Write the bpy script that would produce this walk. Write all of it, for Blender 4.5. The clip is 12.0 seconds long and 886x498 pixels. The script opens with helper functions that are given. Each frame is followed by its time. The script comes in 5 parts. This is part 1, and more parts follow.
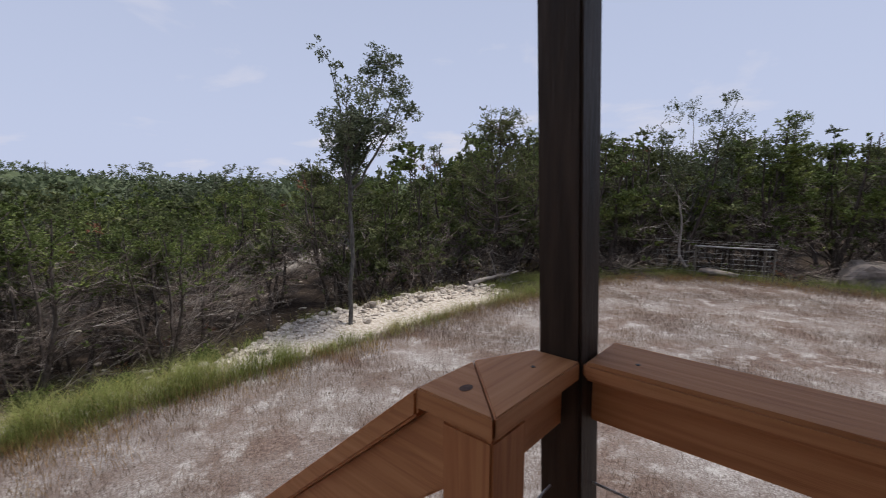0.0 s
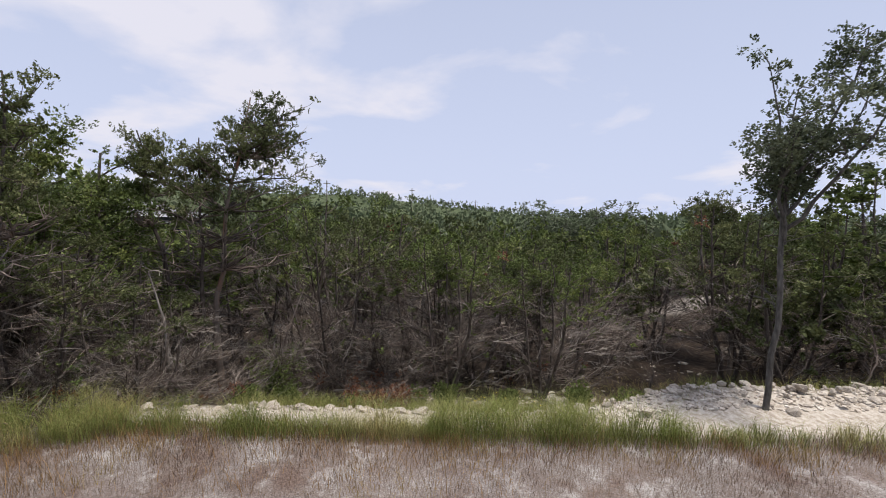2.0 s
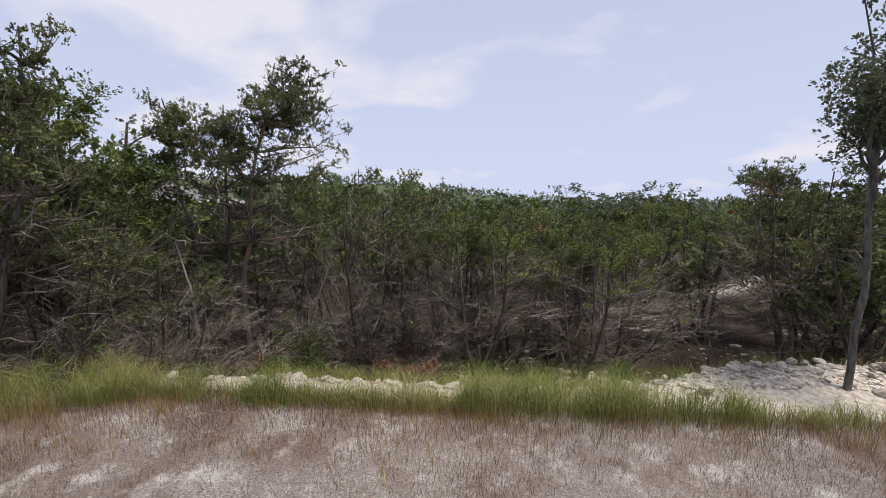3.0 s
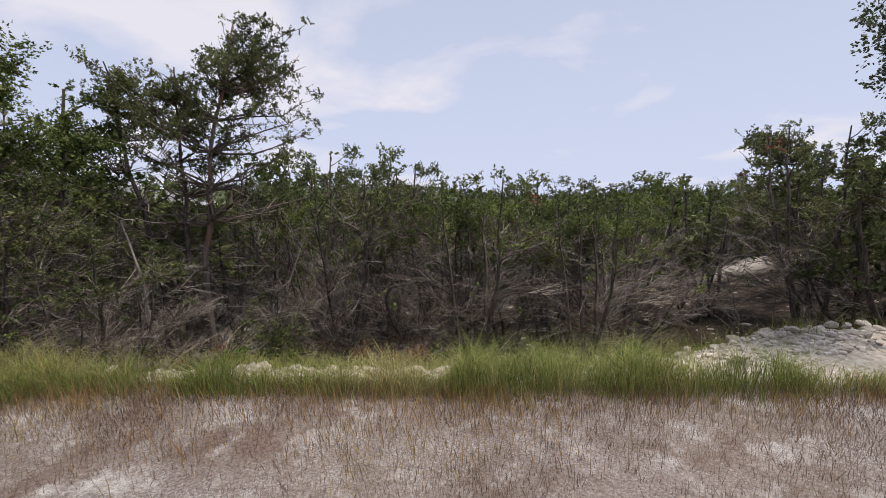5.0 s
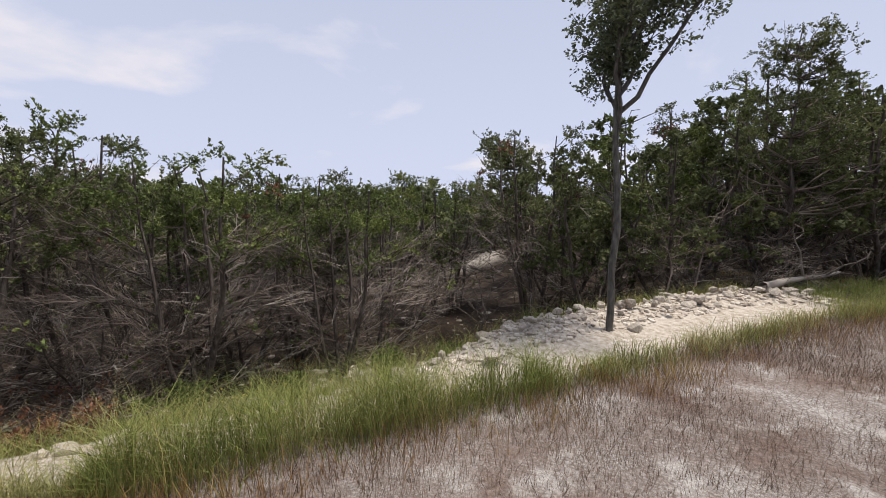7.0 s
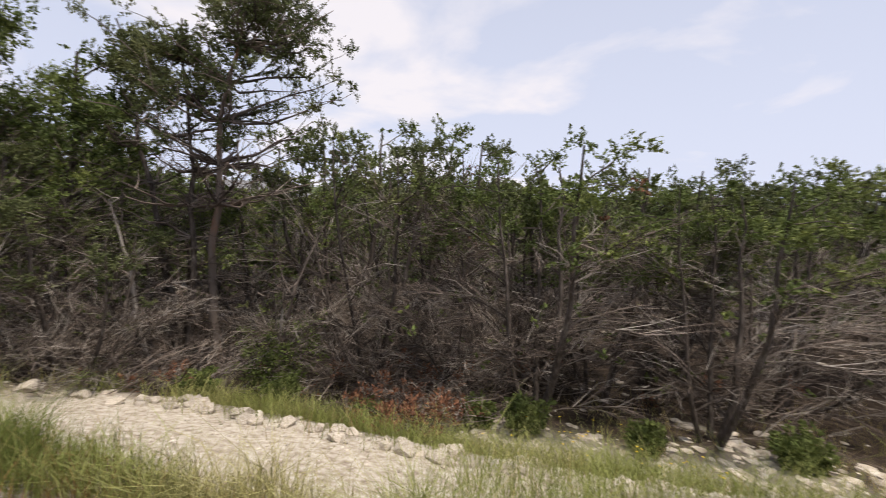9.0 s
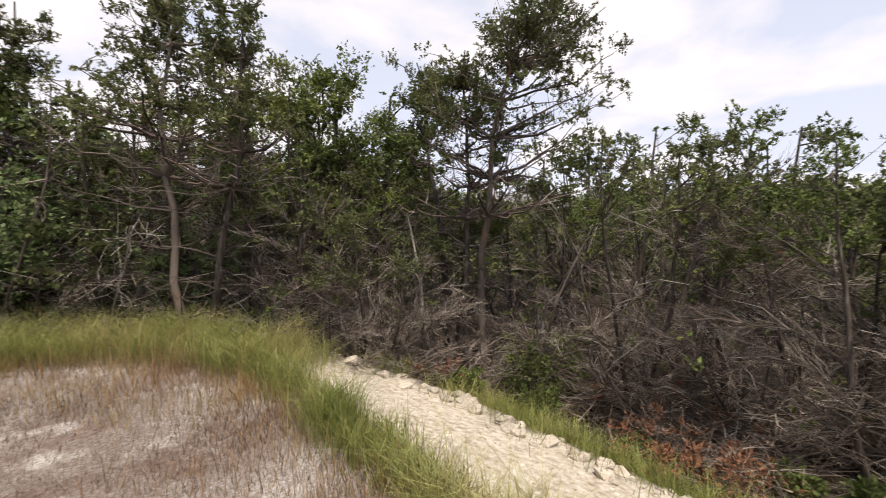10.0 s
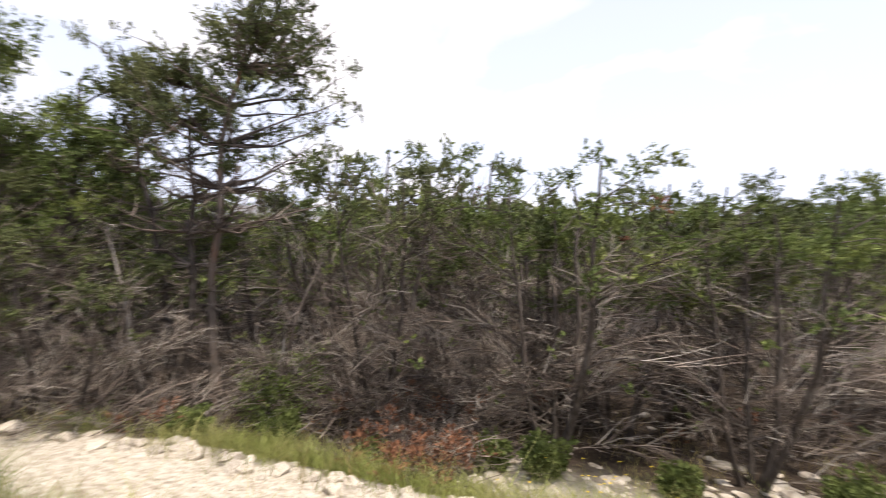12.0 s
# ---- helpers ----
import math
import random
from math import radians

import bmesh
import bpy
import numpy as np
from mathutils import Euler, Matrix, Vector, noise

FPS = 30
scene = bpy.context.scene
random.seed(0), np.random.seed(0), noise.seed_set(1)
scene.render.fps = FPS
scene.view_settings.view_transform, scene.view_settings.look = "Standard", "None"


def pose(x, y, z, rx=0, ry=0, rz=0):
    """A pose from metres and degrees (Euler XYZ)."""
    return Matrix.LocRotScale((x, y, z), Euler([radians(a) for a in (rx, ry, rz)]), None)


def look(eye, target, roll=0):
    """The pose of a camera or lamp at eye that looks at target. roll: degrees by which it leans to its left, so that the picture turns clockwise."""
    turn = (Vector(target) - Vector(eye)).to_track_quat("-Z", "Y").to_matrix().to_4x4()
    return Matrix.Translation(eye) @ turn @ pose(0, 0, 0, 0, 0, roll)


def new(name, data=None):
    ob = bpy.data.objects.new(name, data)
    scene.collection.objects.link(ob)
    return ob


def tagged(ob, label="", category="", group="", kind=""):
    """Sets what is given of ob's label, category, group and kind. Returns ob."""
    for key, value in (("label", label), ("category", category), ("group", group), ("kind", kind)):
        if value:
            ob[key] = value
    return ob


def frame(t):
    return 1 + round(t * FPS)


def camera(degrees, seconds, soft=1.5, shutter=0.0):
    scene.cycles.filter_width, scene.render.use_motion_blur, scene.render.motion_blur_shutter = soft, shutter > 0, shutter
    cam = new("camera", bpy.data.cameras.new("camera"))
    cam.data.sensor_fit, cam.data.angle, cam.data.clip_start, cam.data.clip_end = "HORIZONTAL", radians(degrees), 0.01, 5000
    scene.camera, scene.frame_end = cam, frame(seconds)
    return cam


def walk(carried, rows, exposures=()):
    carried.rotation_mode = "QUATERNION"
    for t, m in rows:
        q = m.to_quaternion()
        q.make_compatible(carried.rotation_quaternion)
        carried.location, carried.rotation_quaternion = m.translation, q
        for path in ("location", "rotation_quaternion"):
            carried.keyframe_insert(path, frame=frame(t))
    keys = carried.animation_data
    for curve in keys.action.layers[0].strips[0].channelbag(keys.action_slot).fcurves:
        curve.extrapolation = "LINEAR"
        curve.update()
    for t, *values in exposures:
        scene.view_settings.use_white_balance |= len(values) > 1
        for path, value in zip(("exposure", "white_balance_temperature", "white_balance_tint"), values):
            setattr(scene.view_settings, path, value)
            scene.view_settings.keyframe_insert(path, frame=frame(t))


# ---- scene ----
cam = camera(90.3, 12.0, soft=0.9, shutter=0.18)
METRES, EYE, TILT, LEAN, TURN = 5.6, 2.55, -8.0, 0.0, 0.0
ROWS = [
    (0.0, 0.0, 0.0, 0.0, 0.0, 0.0, -0.0),
    (0.5, -0.0229, 0.0063, 0.0040, 11.95, -0.05, -2.13),
    (1.0, -0.0572, 0.0391, 0.0156, 27.55, 2.57, -5.13),
    (1.5, -0.0879, 0.081, 0.0193, 39.68, 2.26, -6.18),
    (2.0, -0.1107, 0.1121, 0.0149, 45.39, 1.76, -6.69),
    (2.5, -0.1411, 0.1427, -0.0143, 48.87, -0.4, -7.39),
    (4.5, -0.2483, 0.2689, -0.1179, 49.76, 0.86, -4.17),
    (5.0, -0.2726, 0.2934, -0.1344, 48.21, 0.39, -4.63),
    (5.5, -0.2903, 0.3265, -0.1461, 40.46, 1.23, -3.33),
    (6.0, -0.3028, 0.3892, -0.1431, 26.41, 1.92, -1.38),
    (6.5, -0.3211, 0.4424, -0.1368, 17.49, 2.33, -1.89),
    (8.5, -0.4445, 0.6288, -0.1136, 43.55, 1.15, -5.66),
    (9.0, -0.4906, 0.656, -0.1179, 62.63, -0.84, -7.63),
    (9.5, -0.5295, 0.6546, -0.1185, 79.64, -2.44, -8.13),
    (10.0, -0.5399, 0.6461, -0.1206, 95.24, -4.05, -7.87),
    (10.5, -0.5418, 0.642, -0.1219, 104.51, -6.02, -7.52),
    (11.0, -0.5425, 0.6413, -0.1221, 108.57, -6.57, -7.42),
    (11.5, -0.537, 0.6569, -0.1169, 95.54, -4.83, -8.02),
    (12.0, -0.5387, 0.6869, -0.1118, 64.12, 1.81, -6.86),
]
EXPOSURES = [(0.0, -0.28, 6450, 10), (0.6, -0.2, 6450, 10), (1.5, -0.08, 6550, 10), (2.5, -0.06, 6600, 10), (4.5, -0.06, 6700, 10), (6.5, -0.06, 6800, 10), (8.5, 0.08, 7000, 10), (9.5, 0.2, 7250, 10), (10.5, 0.44, 7450, 10), (11.1, 0.5, 7450, 10), (11.5, 0.58, 7350, 10), (12.0, 0.66, 7100, 10)]
walk(cam, [(t, pose(0, 0, EYE, TILT, LEAN, TURN) @ pose(METRES * x, METRES * y, METRES * z, 90 + pitch, roll, yaw)) for t, x, y, z, yaw, pitch, roll in ROWS], EXPOSURES)

# ---- sky and sun ----
SUN_EL, SUN_BEARING = 72.0, -70.0
world = bpy.data.worlds.new("sky")
scene.world = world
world.use_nodes = True
wn, wl = world.node_tree.nodes, world.node_tree.links
wn.clear()


def wnode(kind, **kw):
    n = wn.new(kind)
    for k, v in kw.items():
        n.inputs[k].default_value = v
    return n


sky = wn.new("ShaderNodeTexSky")
sky.sky_type, sky.sun_disc = "NISHITA", False
sky.sun_elevation, sky.sun_rotation = radians(SUN_EL), radians(-SUN_BEARING)
sky.air_density, sky.dust_density, sky.ozone_density = 1.0, 2.5, 1.5
SKY = 0.085
coord = wn.new("ShaderNodeTexCoord")
sep = wn.new("ShaderNodeSeparateXYZ")
wl.new(coord.outputs["Generated"], sep.inputs[0])
# flat cloud layer: direction divided by its height
lift = wn.new("ShaderNodeMath"); lift.operation = "ADD"; lift.inputs[1].default_value = 0.22
wl.new(sep.outputs["Z"], lift.inputs[0])
low = wn.new("ShaderNodeMath"); low.operation = "MAXIMUM"; low.inputs[1].default_value = 0.05
wl.new(lift.outputs[0], low.inputs[0])
flat = wn.new("ShaderNodeVectorMath"); flat.operation = "DIVIDE"
comb = wn.new("ShaderNodeCombineXYZ")
for k in range(3):
    wl.new(low.outputs[0], comb.inputs[k])
wl.new(coord.outputs["Generated"], flat.inputs[0])
wl.new(comb.outputs[0], flat.inputs[1])
shift = wn.new("ShaderNodeVectorMath"); shift.operation = "ADD"; shift.inputs[1].default_value = (7.3, 4.1, 0.0)
wl.new(flat.outputs[0], shift.inputs[0])
cn = wnode("ShaderNodeTexNoise", Scale=1.5, Detail=8.0, Roughness=0.52, Distortion=0.25)
wl.new(shift.outputs[0], cn.inputs["Vector"])
cr = wn.new("ShaderNodeValToRGB")
cr.color_ramp.elements[0].position, cr.color_ramp.elements[1].position = 0.56, 0.72
heap = cn.outputs["Fac"]
for bearing, lift_deg, wide in ((70, 24, 0.955), (128, 26, 0.90)):
    a, e = radians(bearing), radians(lift_deg)
    dp = wn.new("ShaderNodeVectorMath"); dp.operation = "DOT_PRODUCT"
    dp.inputs[1].default_value = (-math.sin(a) * math.cos(e), math.cos(a) * math.cos(e), math.sin(e))
    wl.new(coord.outputs["Generated"], dp.inputs[0])
    bank_in = wn.new("ShaderNodeMapRange")
    bank_in.inputs["From Min"].default_value, bank_in.inputs["From Max"].default_value, bank_in.inputs["To Max"].default_value = wide - 0.07, wide + 0.035, 0.17
    wl.new(dp.outputs["Value"], bank_in.inputs["Value"])
    more = wn.new("ShaderNodeMath"); more.operation = "ADD"
    wl.new(heap, more.inputs[0])
    wl.new(bank_in.outputs[0], more.inputs[1])
    heap = more.outputs[0]
wl.new(heap, cr.inputs[0])
hz = wn.new("ShaderNodeMapRange")
hz.inputs["From Min"].default_value, hz.inputs["From Max"].default_value = 0.0, 0.55
hz.inputs["To Min"].default_value, hz.inputs["To Max"].default_value = 0.95, 0.7
wl.new(sep.outputs["Z"], hz.inputs["Value"])
haze = wn.new("ShaderNodeMix"); haze.data_type = "RGBA"
haze.inputs["B"].default_value = (0.68 / SKY, 0.755 / SKY, 1.0 / SKY, 1)
wl.new(hz.outputs[0], haze.inputs["Factor"])
wl.new(sky.outputs[0], haze.inputs["A"])
cl = wn.new("ShaderNodeMix"); cl.data_type = "RGBA"
cl.inputs["B"].default_value = (0.86 / SKY, 0.85 / SKY, 0.95 / SKY, 1)
cf = wn.new("ShaderNodeMath"); cf.operation = "MULTIPLY"; cf.inputs[1].default_value = 0.85
wl.new(cr.outputs[0], cf.inputs[0])
wl.new(cf.outputs[0], cl.inputs["Factor"])
wl.new(haze.outputs["Result"], cl.inputs["A"])
bg = wnode("ShaderNodeBackground", Strength=SKY)
wl.new(cl.outputs["Result"], bg.inputs["Color"])
wo = wn.new("ShaderNodeOutputWorld")
wl.new(bg.outputs[0], wo.inputs["Surface"])

sun = new("sun", bpy.data.lights.new("sun", "SUN"))
sun.data.energy, sun.data.angle, sun.data.color = 4.3, radians(8.0), (1.0, 0.94, 0.86)
sa, se = radians(SUN_BEARING), radians(SUN_EL)
sun.matrix_world = look((-math.sin(sa) * math.cos(se) * 60, math.cos(sa) * math.cos(se) * 60, math.sin(se) * 60), (0, 0, 0))


# ---- materials ----
def mat(name, colours, scale=4.0, detail=6.0, rough=0.85, bump=0.0, bump_scale=60.0, stretch=(1, 1, 1), var=0.0, island=0.0, translucent=0.0, spec=0.3, distortion=0.0, stops=None):
    """A noise-driven surface: a ramp of colours at one scale, finer mottling and relief at a second."""
    m = bpy.data.materials.new(name)
    m.use_nodes = True
    n, l = m.node_tree.nodes, m.node_tree.links
    b = n["Principled BSDF"]
    b.inputs["Roughness"].default_value = rough
    b.inputs["Specular IOR Level"].default_value = spec
    tc = n.new("ShaderNodeTexCoord")
    mp = n.new("ShaderNodeMapping")
    mp.inputs["Scale"].default_value = stretch
    l.new(tc.outputs["Object"], mp.inputs[0])
    t = n.new("ShaderNodeTexNoise")
    t.inputs["Scale"].default_value, t.inputs["Detail"].default_value, t.inputs["Distortion"].default_value = scale, detail, distortion
    l.new(mp.outputs[0], t.inputs["Vector"])
    r = n.new("ShaderNodeValToRGB")
    e = r.color_ramp.elements
    while len(e) < len(colours):
        e.new(0.5)
    for k, c in enumerate(colours):
        e[k].position = stops[k] if stops else 0.3 + 0.4 * k / max(1, len(colours) - 1)
        e[k].color = (*c, 1)
    l.new(t.outputs["Fac"], r.inputs[0])
    out = r.outputs[0]
    if var or island:
        h = n.new("ShaderNodeHueSaturation")
        if island:
            src = n.new("ShaderNodeNewGeometry").outputs["Random Per Island"]
            w = island
        else:
            src = n.new("ShaderNodeObjectInfo").outputs["Random"]
            w = var
        mr = n.new("ShaderNodeMapRange")
        mr.inputs["To Min"].default_value, mr.inputs["To Max"].default_value = 1 - w, 1 + w
        l.new(src, mr.inputs["Value"])
        l.new(mr.outputs[0], h.inputs["Value"])
        l.new(out, h.inputs["Color"])
        out = h.outputs[0]
    l.new(out, b.inputs["Base Color"])
    if bump:
        t2 = n.new("ShaderNodeTexNoise")
        t2.inputs["Scale"].default_value, t2.inputs["Detail"].default_value = bump_scale, 5.0
        l.new(mp.outputs[0], t2.inputs["Vector"])
        bp = n.new("ShaderNodeBump")
        bp.inputs["Strength"].default_value, bp.inputs["Distance"].default_value = bump, 0.02
        l.new(t2.outputs["Fac"], bp.inputs["Height"])
        l.new(bp.outputs[0], b.inputs["Normal"])
    if translucent:
        tr = n.new("ShaderNodeBsdfTranslucent")
        l.new(out, tr.inputs["Color"])
        mx = n.new("ShaderNodeMixShader")
        mx.inputs[0].default_value = translucent
        l.new(b.outputs[0], mx.inputs[1])
        l.new(tr.outputs[0], mx.inputs[2])
        l.new(mx.outputs[0], n["Material Output"].inputs["Surface"])
    return m


CEDAR = mat("cedar", [(0.40, 0.165, 0.068), (0.50, 0.225, 0.095), (0.57, 0.28, 0.13)], scale=3, stretch=(1.0, 22, 22), rough=0.6, bump=0.15, bump_scale=25, distortion=0.6)
CEDAR_Y = mat("cedar_lengthwise", [(0.40, 0.165, 0.068), (0.50, 0.225, 0.095), (0.57, 0.28, 0.13)], scale=3, stretch=(22, 1.0, 22), rough=0.6, bump=0.15, bump_scale=25, distortion=0.6)
CEDAR_Z = mat("cedar_upright", [(0.34, 0.125, 0.05), (0.45, 0.185, 0.075), (0.54, 0.25, 0.105)], scale=3, stretch=(22, 22, 1.0), rough=0.6, bump=0.15, bump_scale=25, distortion=0.6)
KNOT = mat("knot", [(0.05, 0.02, 0.012), (0.13, 0.06, 0.03)], scale=60, rough=0.6)
DARK_POST = mat("dark_stained_wood", [(0.022, 0.014, 0.010), (0.042, 0.027, 0.019), (0.065, 0.042, 0.03)], scale=4, stretch=(9, 9, 0.9), rough=0.55, bump=0.2, bump_scale=20)
STEEL = mat("steel_cable", [(0.35, 0.35, 0.35), (0.5, 0.5, 0.5)], scale=20, rough=0.4)
SCREW = mat("screw", [(0.05, 0.045, 0.04), (0.12, 0.1, 0.09)], scale=80, rough=0.5)
SIDING = mat("house_siding", [(0.30, 0.29, 0.27), (0.36, 0.35, 0.33)], scale=3, rough=0.7)
BARK = mat("grey_bark", [(0.035, 0.027, 0.022), (0.075, 0.06, 0.052), (0.15, 0.13, 0.115)], scale=5, stretch=(6, 6, 1), bump=0.5, bump_scale=12, island=0.3)
BARK_RED = mat("peeled_bark", [(0.15, 0.12, 0.10), (0.20, 0.16, 0.135), (0.27, 0.125, 0.07)], stops=[0.3, 0.52, 0.66], scale=1.4, stretch=(3, 3, 0.7), bump=0.5, bump_scale=14)
OAK_BARK = mat("oak_bark", [(0.045, 0.042, 0.038), (0.095, 0.088, 0.08), (0.155, 0.148, 0.132)], scale=7, stretch=(4, 4, 1), bump=0.6, bump_scale=14)
DEAD = mat("dead_twigs", [(0.05, 0.037, 0.031), (0.125, 0.098, 0.084), (0.27, 0.23, 0.20)], scale=1.6, island=0.65)
DEAD_PALE = mat("bleached_wood", [(0.20, 0.175, 0.155), (0.36, 0.325, 0.295)], scale=3, island=0.25)
NEEDLES = mat("juniper_needles", [(0.055, 0.078, 0.022), (0.11, 0.145, 0.04), (0.21, 0.235, 0.07)], scale=1.1, detail=4, island=0.5, translucent=0.22, rough=0.7)
NEEDLES_DULL = mat("juniper_needles_dull", [(0.055, 0.07, 0.028), (0.105, 0.122, 0.048), (0.19, 0.20, 0.085)], scale=1.1, detail=4, island=0.45, translucent=0.25, rough=0.75)
NEEDLES_BROWN = mat("dead_needles", [(0.13, 0.055, 0.032), (0.22, 0.105, 0.06)], scale=2, island=0.4, rough=0.9)
OAK_LEAF = mat("oak_leaves", [(0.06, 0.078, 0.042), (0.10, 0.122, 0.068), (0.16, 0.18, 0.11)], scale=1.4, island=0.4, translucent=0.3, rough=0.5)
BROAD_LEAF = mat("broad_leaves", [(0.08, 0.12, 0.045), (0.14, 0.20, 0.075), (0.24, 0.31, 0.14)], scale=1.6, island=0.4, translucent=0.35, rough=0.5)
# aerial haze is mixed into this leaf colour: a greyer, bluer green
HAZED_LEAF = mat("hazed_far_foliage", [(0.065, 0.09, 0.05), (0.105, 0.13, 0.07), (0.16, 0.18, 0.11)], scale=0.12, detail=5, island=0.35, translucent=0.2)
GRASS = mat("green_grass", [(0.14, 0.175, 0.045), (0.23, 0.26, 0.075), (0.40, 0.37, 0.17)], scale=0.9, island=0.4, translucent=0.35, rough=0.6)
DRY = mat("dry_grass", [(0.082, 0.056, 0.041), (0.16, 0.108, 0.073), (0.30, 0.215, 0.145)], scale=0.7, island=0.45, translucent=0.2, rough=0.8)
STUBBLE = mat("bleached_stubble", [(0.24, 0.19, 0.155), (0.38, 0.32, 0.27)], scale=2, island=0.35, translucent=0.15)
RUSSET = mat("russet_grass", [(0.21, 0.115, 0.05), (0.31, 0.19, 0.08), (0.34, 0.27, 0.11)], scale=1.2, island=0.4, translucent=0.25)
STRAW = mat("straw_grass", [(0.30, 0.22, 0.09), (0.36, 0.29, 0.13), (0.24, 0.25, 0.07)], scale=0.8, island=0.35, translucent=0.3, rough=0.8)
LIMESTONE = mat("limestone", [(0.27, 0.225, 0.18), (0.46, 0.405, 0.345), (0.60, 0.56, 0.50)], scale=9, var=0.22, bump=0.5, bump_scale=30)
LIMESTONE_LOOSE = mat("limestone_rubble", [(0.27, 0.225, 0.18), (0.46, 0.405, 0.345), (0.60, 0.56, 0.50)], scale=9, island=0.25, bump=0.4, bump_scale=40)
BOULDER = mat("weathered_limestone", [(0.10, 0.09, 0.08), (0.26, 0.22, 0.19), (0.42, 0.35, 0.30)], scale=3, bump=0.6, bump_scale=9)
FLOWER = mat("yellow_petals", [(0.65, 0.45, 0.03), (0.75, 0.55, 0.05)], scale=20, island=0.1)
LITTER_LEAF = mat("weed_leaves", [(0.09, 0.125, 0.035), (0.17, 0.20, 0.065)], scale=3, island=0.4, translucent=0.3)
ROOF = mat("grey_shingles", [(0.13, 0.13, 0.14), (0.20, 0.20, 0.21)], scale=2, bump=0.3, bump_scale=8)
DARK_SIDING = mat("slate_siding", [(0.06, 0.064, 0.07), (0.085, 0.09, 0.095)], scale=1.5, rough=0.7)
WHITE = mat("white_trim", [(0.7, 0.7, 0.7), (0.8, 0.8, 0.8)], scale=5, rough=0.5)
GLASS = mat("dark_window_glass", [(0.02, 0.025, 0.03), (0.035, 0.04, 0.045)], scale=2, rough=0.05, spec=0.8)
GALV = mat("galvanised_pipe", [(0.28, 0.28, 0.27), (0.42, 0.41, 0.39)], scale=6, rough=0.5)
POLE = mat("weathered_pole", [(0.13, 0.11, 0.09), (0.2, 0.18, 0.15)], scale=4, stretch=(5, 5, 0.5))


def ground_material():
    m = bpy.data.materials.new("ground_soil")
    m.use_nodes = True
    n, l = m.node_tree.nodes, m.node_tree.links
    b = n["Principled BSDF"]
    b.inputs["Roughness"].default_value = 0.95
    b.inputs["Specular IOR Level"].default_value = 0.15
    tc = n.new("ShaderNodeTexCoord")

    def noise_ramp(scale, stops, detail=6.0, rough=0.55):
        t = n.new("ShaderNodeTexNoise")
        t.inputs["Scale"].default_value, t.inputs["Detail"].default_value, t.inputs["Roughness"].default_value = scale, detail, rough
        l.new(tc.outputs["Object"], t.inputs["Vector"])
        r = n.new("ShaderNodeValToRGB")
        e = r.color_ramp.elements
        while len(e) < len(stops):
            e.new(0.5)
        for k, (p, c) in enumerate(stops):
            e[k].position, e[k].color = p, (*c, 1)
        l.new(t.outputs["Fac"], r.inputs[0])
        return r.outputs[0], t.outputs["Fac"]

    def mix(f, a, c, kind="MIX"):
        x = n.new("ShaderNodeMix")
        x.data_type, x.blend_type = "RGBA", kind
        if isinstance(f, float):
            x.inputs["Factor"].default_value = f
        else:
            l.new(f, x.inputs["Factor"])
        l.new(a, x.inputs["A"])
        l.new(c, x.inputs["B"])
        return x.outputs["Result"]

    def attr(name):
        a = n.new("ShaderNodeAttribute")
        a.attribute_name = name
        return a.outputs["Fac"]

    gravel, _ = noise_ramp(55, [(0.32, (0.08, 0.062, 0.054)), (0.49, (0.28, 0.252, 0.235)), (0.64, (0.58, 0.56, 0.54))], 8, 0.75)
    thatch, _ = noise_ramp(30, [(0.34, (0.062, 0.038, 0.029)), (0.64, (0.25, 0.185, 0.155))], 8, 0.75)
    patch, _ = noise_ramp(0.9, [(0.38, (0.1, 0.1, 0.1)), (0.60, (0.95, 0.95, 0.95))], 8, 0.65)
    yard = mix(patch, gravel, thatch)
    blotch, _ = noise_ramp(0.55, [(0.35, (0.8, 0.78, 0.78)), (0.6, (1, 1, 1))], 4)
    yard = mix(1.0, yard, blotch, "MULTIPLY")
    chalk, _ = noise_ramp(2.6, [(0.52, (0, 0, 0)), (0.66, (0.75, 0.75, 0.75))], 8, 0.7)
    dust, _ = noise_ramp(70, [(0.35, (0.26, 0.24, 0.225)), (0.6, (0.62, 0.60, 0.575))], 6, 0.7)
    yard = mix(chalk, yard, dust)
    stone, _ = noise_ramp(14, [(0.32, (0.22, 0.175, 0.135)), (0.48, (0.45, 0.395, 0.33)), (0.66, (0.63, 0.59, 0.53))], 8, 0.7)
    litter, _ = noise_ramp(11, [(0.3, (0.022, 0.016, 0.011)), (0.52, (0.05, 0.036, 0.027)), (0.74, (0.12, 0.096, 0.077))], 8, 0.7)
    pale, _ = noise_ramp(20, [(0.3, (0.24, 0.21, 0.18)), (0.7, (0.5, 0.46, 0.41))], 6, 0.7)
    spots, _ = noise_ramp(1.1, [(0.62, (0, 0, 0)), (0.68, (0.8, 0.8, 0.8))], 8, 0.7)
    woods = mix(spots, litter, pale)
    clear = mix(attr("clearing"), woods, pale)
    far, _ = noise_ramp(0.05, [(0.3, (0.05, 0.07, 0.03)), (0.7, (0.10, 0.12, 0.06))], 8)
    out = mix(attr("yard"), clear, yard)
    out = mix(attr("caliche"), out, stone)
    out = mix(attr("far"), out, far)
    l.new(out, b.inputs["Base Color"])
    _, h = noise_ramp(45, [(0, (0, 0, 0)), (1, (1, 1, 1))], 8, 0.75)
    bp = n.new("ShaderNodeBump")
    bp.inputs["Strength"].default_value, bp.inputs["Distance"].default_value = 0.6, 0.03
    l.new(h, bp.inputs["Height"])
    l.new(bp.outputs[0], b.inputs["Normal"])
    return m


SOIL = ground_material()


